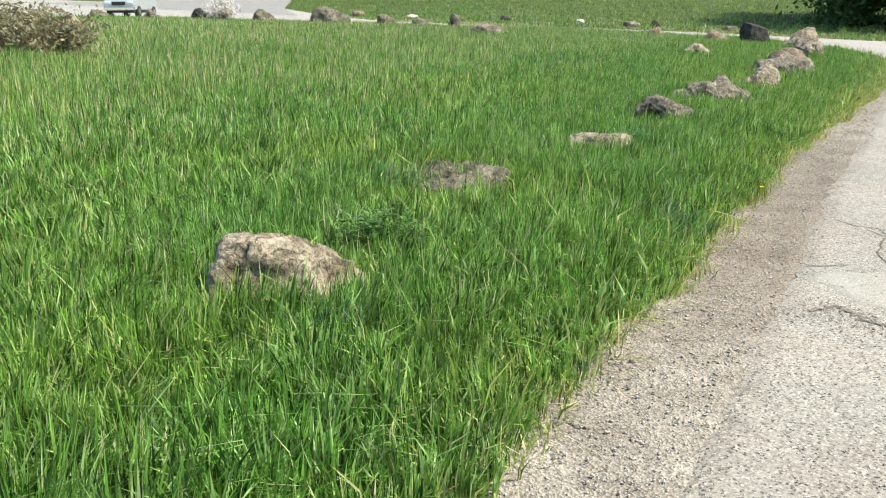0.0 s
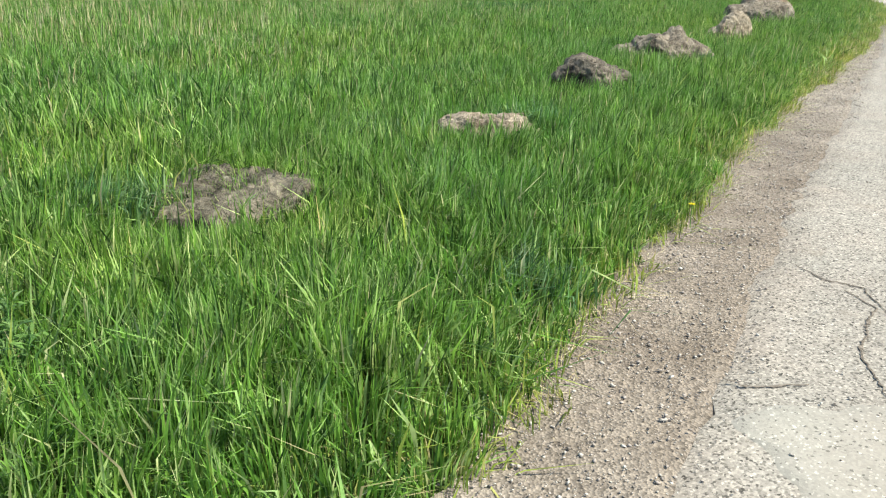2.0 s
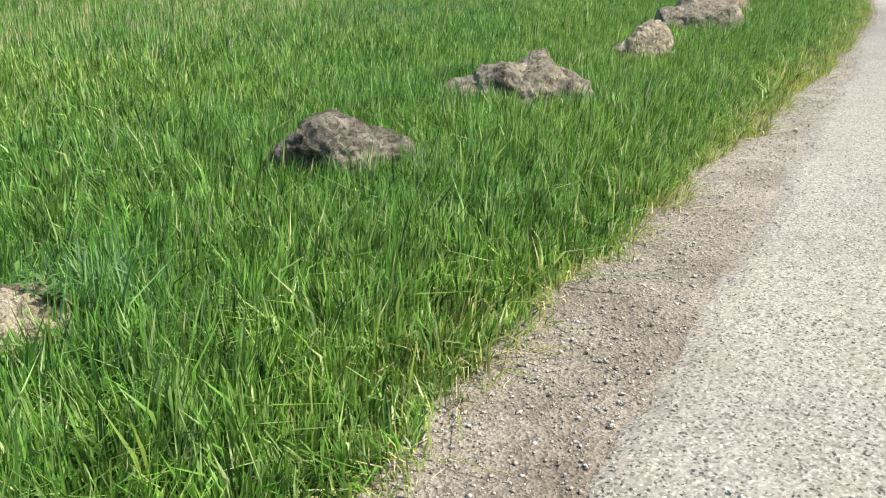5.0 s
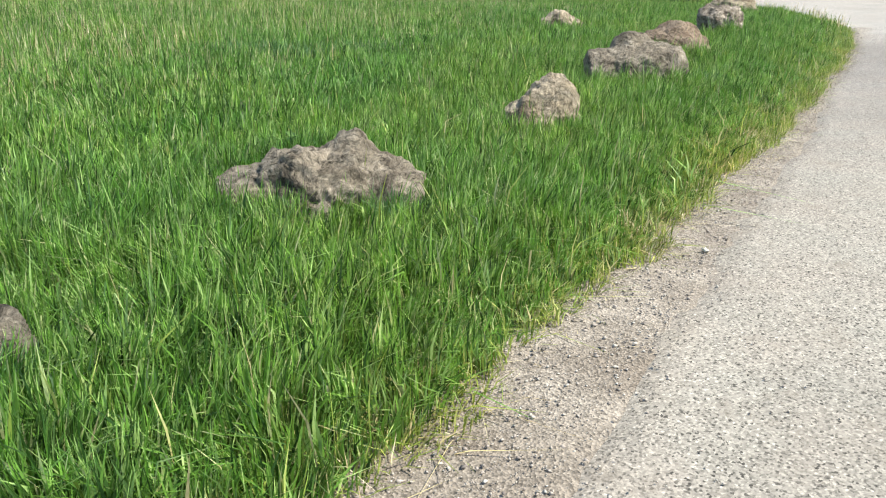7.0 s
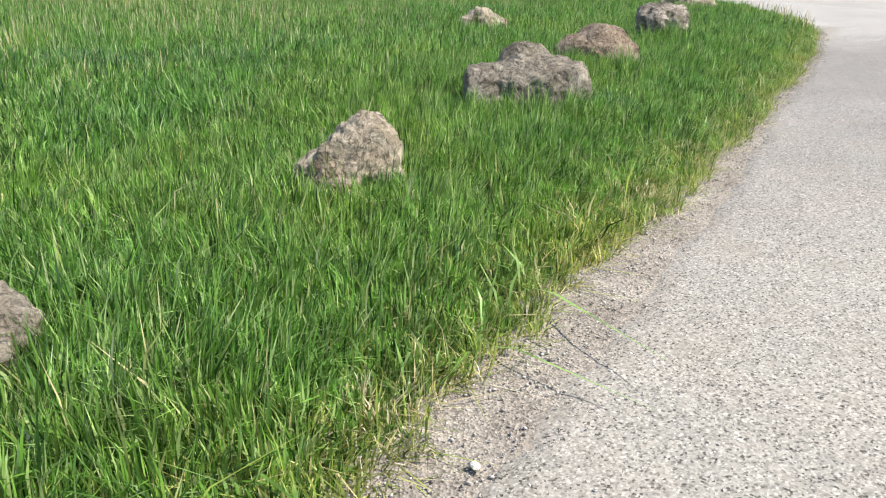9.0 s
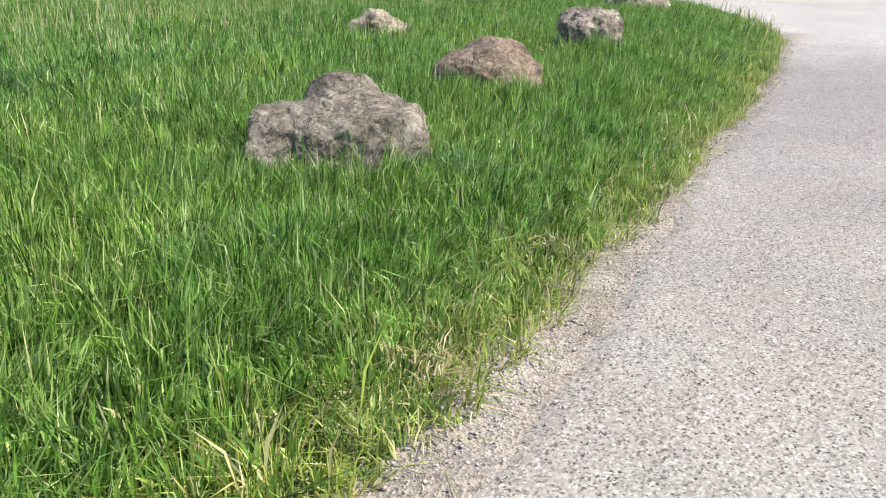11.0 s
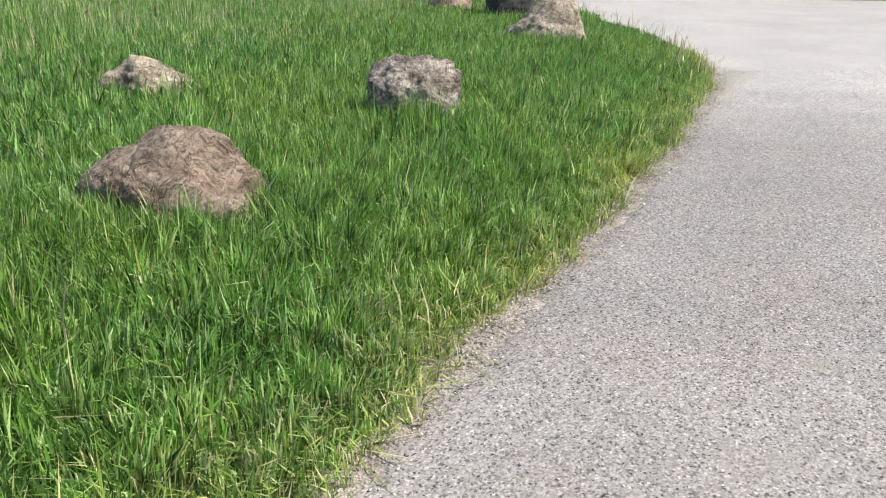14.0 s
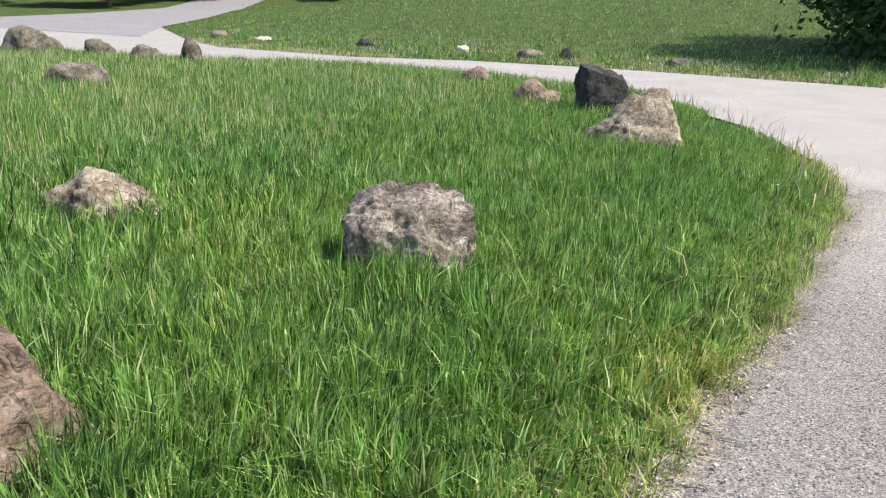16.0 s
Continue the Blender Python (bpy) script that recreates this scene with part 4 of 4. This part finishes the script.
tree(29.3, 51.8, 13, 7.4, 0.12, 7, 72000, 0.18, "large dark broad tree shading the far bank", 70)
tree(38, 50, 11, 5, 1.2, 9, 14000, 0.24, "dark broad tree at the bank's edge")
shade_tree = tree(-34, 106, 13, 6.5, 2.4, 11, 4600, 0.62, "dark shade tree beyond the far road", group="far shade trees")
for k, (tx, ty) in enumerate(((-45, 126), (-57, 120), (-62, 104), (-62, 94), (-75, 90), (-38, 133), (-27, 137), (-16, 135), (-6, 138), (5, 137), (16, 141), (-50, 128), (-10, 124), (-30, 118), (-50, 104), (-60, 106))):
    copy_thing(shade_tree, pose(tx, ty, height(tx, ty) - 0.05, 0, 0, 67 * k))


def shrub(name, x, y, wide, tall, seed, count, mat, label, leafy=None):
    rng = np.random.default_rng(seed)
    top = new(name)
    top.matrix_world = pose(x, y, height(x, y))
    bm, ends = bmesh.new(), []
    for k in range(70):
        a, r = rng.random() * 6.283, rng.random() ** 0.6
        p0 = Vector((math.cos(a) * wide * 0.16 * r, math.sin(a) * wide * 0.16 * r, 0))
        p1 = Vector((math.cos(a) * wide * 0.36 * r, math.sin(a) * wide * 0.36 * r, tall * 0.5 * rng.uniform(0.6, 1.1)))
        p2 = Vector((math.cos(a) * wide * 0.5 * r + rng.normal() * 0.1, math.sin(a) * wide * 0.5 * r + rng.normal() * 0.1, tall * rng.uniform(0.45, 1.0) * (1.1 - 0.5 * r)))
        limb(bm, p0, p1, 0.012, 0.008, 4), limb(bm, p1, p2, 0.008, 0.003, 4)
        ends += [p1, p2, p1.lerp(p2, 0.5)]
    part("branches", bm, M_TWIG, top)
    at = np.array([e[:] for e in ends])[rng.integers(0, len(ends), count)] + rng.normal(0, wide * 0.06, (count, 3))
    at[:, 2] = np.abs(at[:, 2])
    d1, d2 = rng.normal(size=(2, count, 3)) * 0.024
    verts = np.stack([at, at + d1 + d2, at + d1 * 2.2, at + d1 - d2], 1).reshape(-1, 3)
    k = np.arange(count)[:, None] * 4
    me = fast_mesh("foliage", verts, np.concatenate([k + [0, 1, 2], k + [0, 2, 3]]))
    me.materials.append(mat)
    new("foliage", me).parent = top
    return tagged(top, label, "shrub")


shrub("shrub", -8.9, 18.2, 2.8, 1.05, 1, 9000, M_TWIG, "dry brown twiggy shrub in the meadow")
shrub("shrub", -11.2, 20.2, 2.6, 1.2, 2, 7000, M_TWIG, "dry brown twiggy shrub in the meadow")
shrub("shrub", -11.6, 44.4, 1.6, 1.4, 3, 4000, M_BLOSSOM, "pale flowering shrub beside the road")


# ---- vehicles ----
def car(x, y, turn, paint, label, category="car"):
    top = new("car")
    top.matrix_world = pose(x, y, height(x, y) + 0.015, 0, 0, turn)
    bm = bmesh.new()
    prof = [(-2.25, 0.42), (-2.3, 0.75), (-2.2, 1.0), (-1.0, 1.08), (-0.35, 1.66), (1.5, 1.7), (2.15, 1.12), (2.25, 0.8), (2.2, 0.42)]
    sides = []
    for sy in (-0.9, 0.9):
        sides.append([bm.verts.new((px, sy * (0.82 if pz > 1.2 else 1), pz)) for px, pz in prof])
    n = len(prof)
    for k in range(n):
        bm.faces.new((sides[0][k], sides[0][(k + 1) % n], sides[1][(k + 1) % n], sides[1][k]))
    bm.faces.new(sides[0][::-1]), bm.faces.new(sides[1])
    bmesh.ops.recalc_face_normals(bm, faces=bm.faces)
    bmesh.ops.bevel(bm, geom=bm.edges[:], offset=0.06, segments=2, affect="EDGES")
    part("body", bm, paint, top)
    part("windscreen", boxed(bmesh.new(), 0, 0, 0, 0.02, 1.35, 0.74, 0.008), M_GLASS, top).matrix_local = pose(-0.70, 0, 1.39, 0, 48, 0)
    for sy in (-1, 1):
        part("side_window", boxed(bmesh.new(), 0.55, sy * 0.80, 1.36, 1.9, 0.06, 0.42, 0.02), M_GLASS, top)
        part("headlight", boxed(bmesh.new(), -2.24, sy * 0.66, 0.86, 0.1, 0.36, 0.16, 0.03), M_LAMP, top)
        part("mirror", boxed(bmesh.new(), -0.55, sy * 1.0, 1.16, 0.12, 0.2, 0.15, 0.03), paint, top)
    part("bumper", boxed(bmesh.new(), -2.28, 0, 0.5, 0.16, 1.78, 0.2, 0.05), M_CHROME, top)
    part("grille", boxed(bmesh.new(), -2.29, 0, 0.8, 0.05, 0.8, 0.2, 0.02), M_BLACK, top)
    part("underbody", boxed(bmesh.new(), 0, 0, 0.36, 4.2, 1.6, 0.16, 0.02), M_BLACK, top)
    for wx in (-1.45, 1.4):
        for sy in (-0.82, 0.82):
            bm = bmesh.new()
            bmesh.ops.create_cone(bm, cap_ends=True, segments=28, radius1=0.35, radius2=0.35, depth=0.24, matrix=Matrix.Translation((wx, sy, 0.35)) @ pose(0, 0, 0, 90))
            bmesh.ops.bevel(bm, geom=[e for e in bm.edges if e.calc_face_angle(0) > 1], offset=0.04, segments=2, affect="EDGES")
            w = part("wheel", bm, M_RUBBER, top)
            bm = bmesh.new()
            bmesh.ops.create_cone(bm, cap_ends=True, segments=20, radius1=0.21, radius2=0.17, depth=0.26, matrix=Matrix.Translation((wx, sy, 0.35)) @ pose(0, 0, 0, 90))
            part("rim", bm, M_CHROME, w)
    return tagged(top, label, category)


car(-19.4, 52.6, 92, M_PAINT, "silver car standing on the pale road")
car(-23.6, 126, 12, M_BLUE, "dark blue parked car under shade trees")
car(-9.8, 121.5, 8, M_WHITEPAINT, "white parked car under shade trees")


# ---- cracks in the path ----
def crack(points, wide, seed, label="dark crumbling crack in the old asphalt"):
    """A ragged line of broken asphalt; points in u, v."""
    rng = np.random.default_rng(seed)
    p = np.array(points, float)
    s = np.r_[0, np.cumsum(np.hypot(*np.diff(p, axis=0).T))]
    t = np.arange(0, s[-1], 0.012)
    u, v = np.interp(t, s, p[:, 0]), np.interp(t, s, p[:, 1])
    walk_u, walk_v = np.cumsum(rng.normal(0, 0.004, len(t))), np.cumsum(rng.normal(0, 0.004, len(t)))
    u, v = u + walk_u - np.linspace(0, walk_u[-1], len(t)), v + walk_v - np.linspace(0, walk_v[-1], len(t))
    du, dv = np.gradient(u), np.gradient(v)
    ln = np.hypot(du, dv) + 1e-9
    w = wide * (0.25 + rng.random(len(t)) ** 2 * 1.2) * np.sin(np.pi * np.clip(t / s[-1], 0.03, 0.97)) ** 0.4
    rows = []
    for side, dz in ((-1, 0.0), (0, 0.003), (1, 0.0)):
        x, y = to_xy(u - dv / ln * w * side, v + du / ln * w * side)
        a = np.clip((u + 3.9) / (tar_edge(v) + 3.9), 0, 1)
        rows.append(np.stack([x, y, land(x, y) + 0.016 + 0.02 * np.sin(np.pi * a) + dz], 1))
    verts = np.stack(rows, 1).reshape(-1, 3)
    k = np.arange(len(t) - 1)[:, None] * 3
    me = fast_mesh("crack", verts, np.concatenate([k + [0, 1, 4], k + [0, 4, 3], k + [1, 2, 5], k + [1, 5, 4]]))
    me.materials.append(M_CRACK)
    return tagged(new("crack", me), label, "crack", "cracks in the path", "stuff")


crack([(-0.45, -3.08), (-0.55, -3.12), (-0.75, -3.0)], 0.007, 1)
crack([(-0.62, -4.0), (-0.74, -3.85), (-0.9, -4.02), (-1.0, -4.1), (-1.15, -4.12), (-1.5, -4.3)], 0.035, 2)
crack([(-0.8, -2.0), (-0.92, -2.15), (-0.9, -2.7), (-1.0, -3.0)], 0.008, 3)
crack([(-0.55, -1.75), (-0.7, -1.9), (-0.86, -1.98), (-1.05, -2.4), (-1.4, -2.5)], 0.006, 4)
crack([(0.02, -4.3), (-0.1, -4.15), (-0.18, -4.2)], 0.008, 6)


def patch_at(a, b):
    ang = b * 2 * np.pi
    r = 1 + 0.16 * np.sin(3 * ang + 1) + 0.08 * np.sin(7 * ang) + 0.03 * np.sin(17 * ang)
    u, v = -1.25 + 0.58 * a * r * np.cos(ang), -3.45 + 0.55 * a * r * np.sin(ang)
    x, y = to_xy(u, v)
    s = np.clip((u + 3.9) / (tar_edge(v) + 3.9), 0, 1)
    return x, y, land(x, y) + 0.012 + 0.02 * np.sin(np.pi * s) + np.where(a > 0.98, -0.01, 0.005)


tagged(sheet("asphalt_patch", np.array([0.02, 0.5, 0.8, 0.95, 1.0]), np.linspace(0, 1, 90), patch_at, M_PATCH), "smooth pale asphalt repair patch with broken edge", "asphalt patch", kind="structure")
pebbles("stone", np.array([6.35]), np.array([12.07]), np.array([0.0]), np.array([0.03]), 140, "single pale stone lying on the gravel strip", R_PALE)
bpy.data.objects["stone"]["kind"], bpy.data.objects["stone"]["category"] = "", "stone"
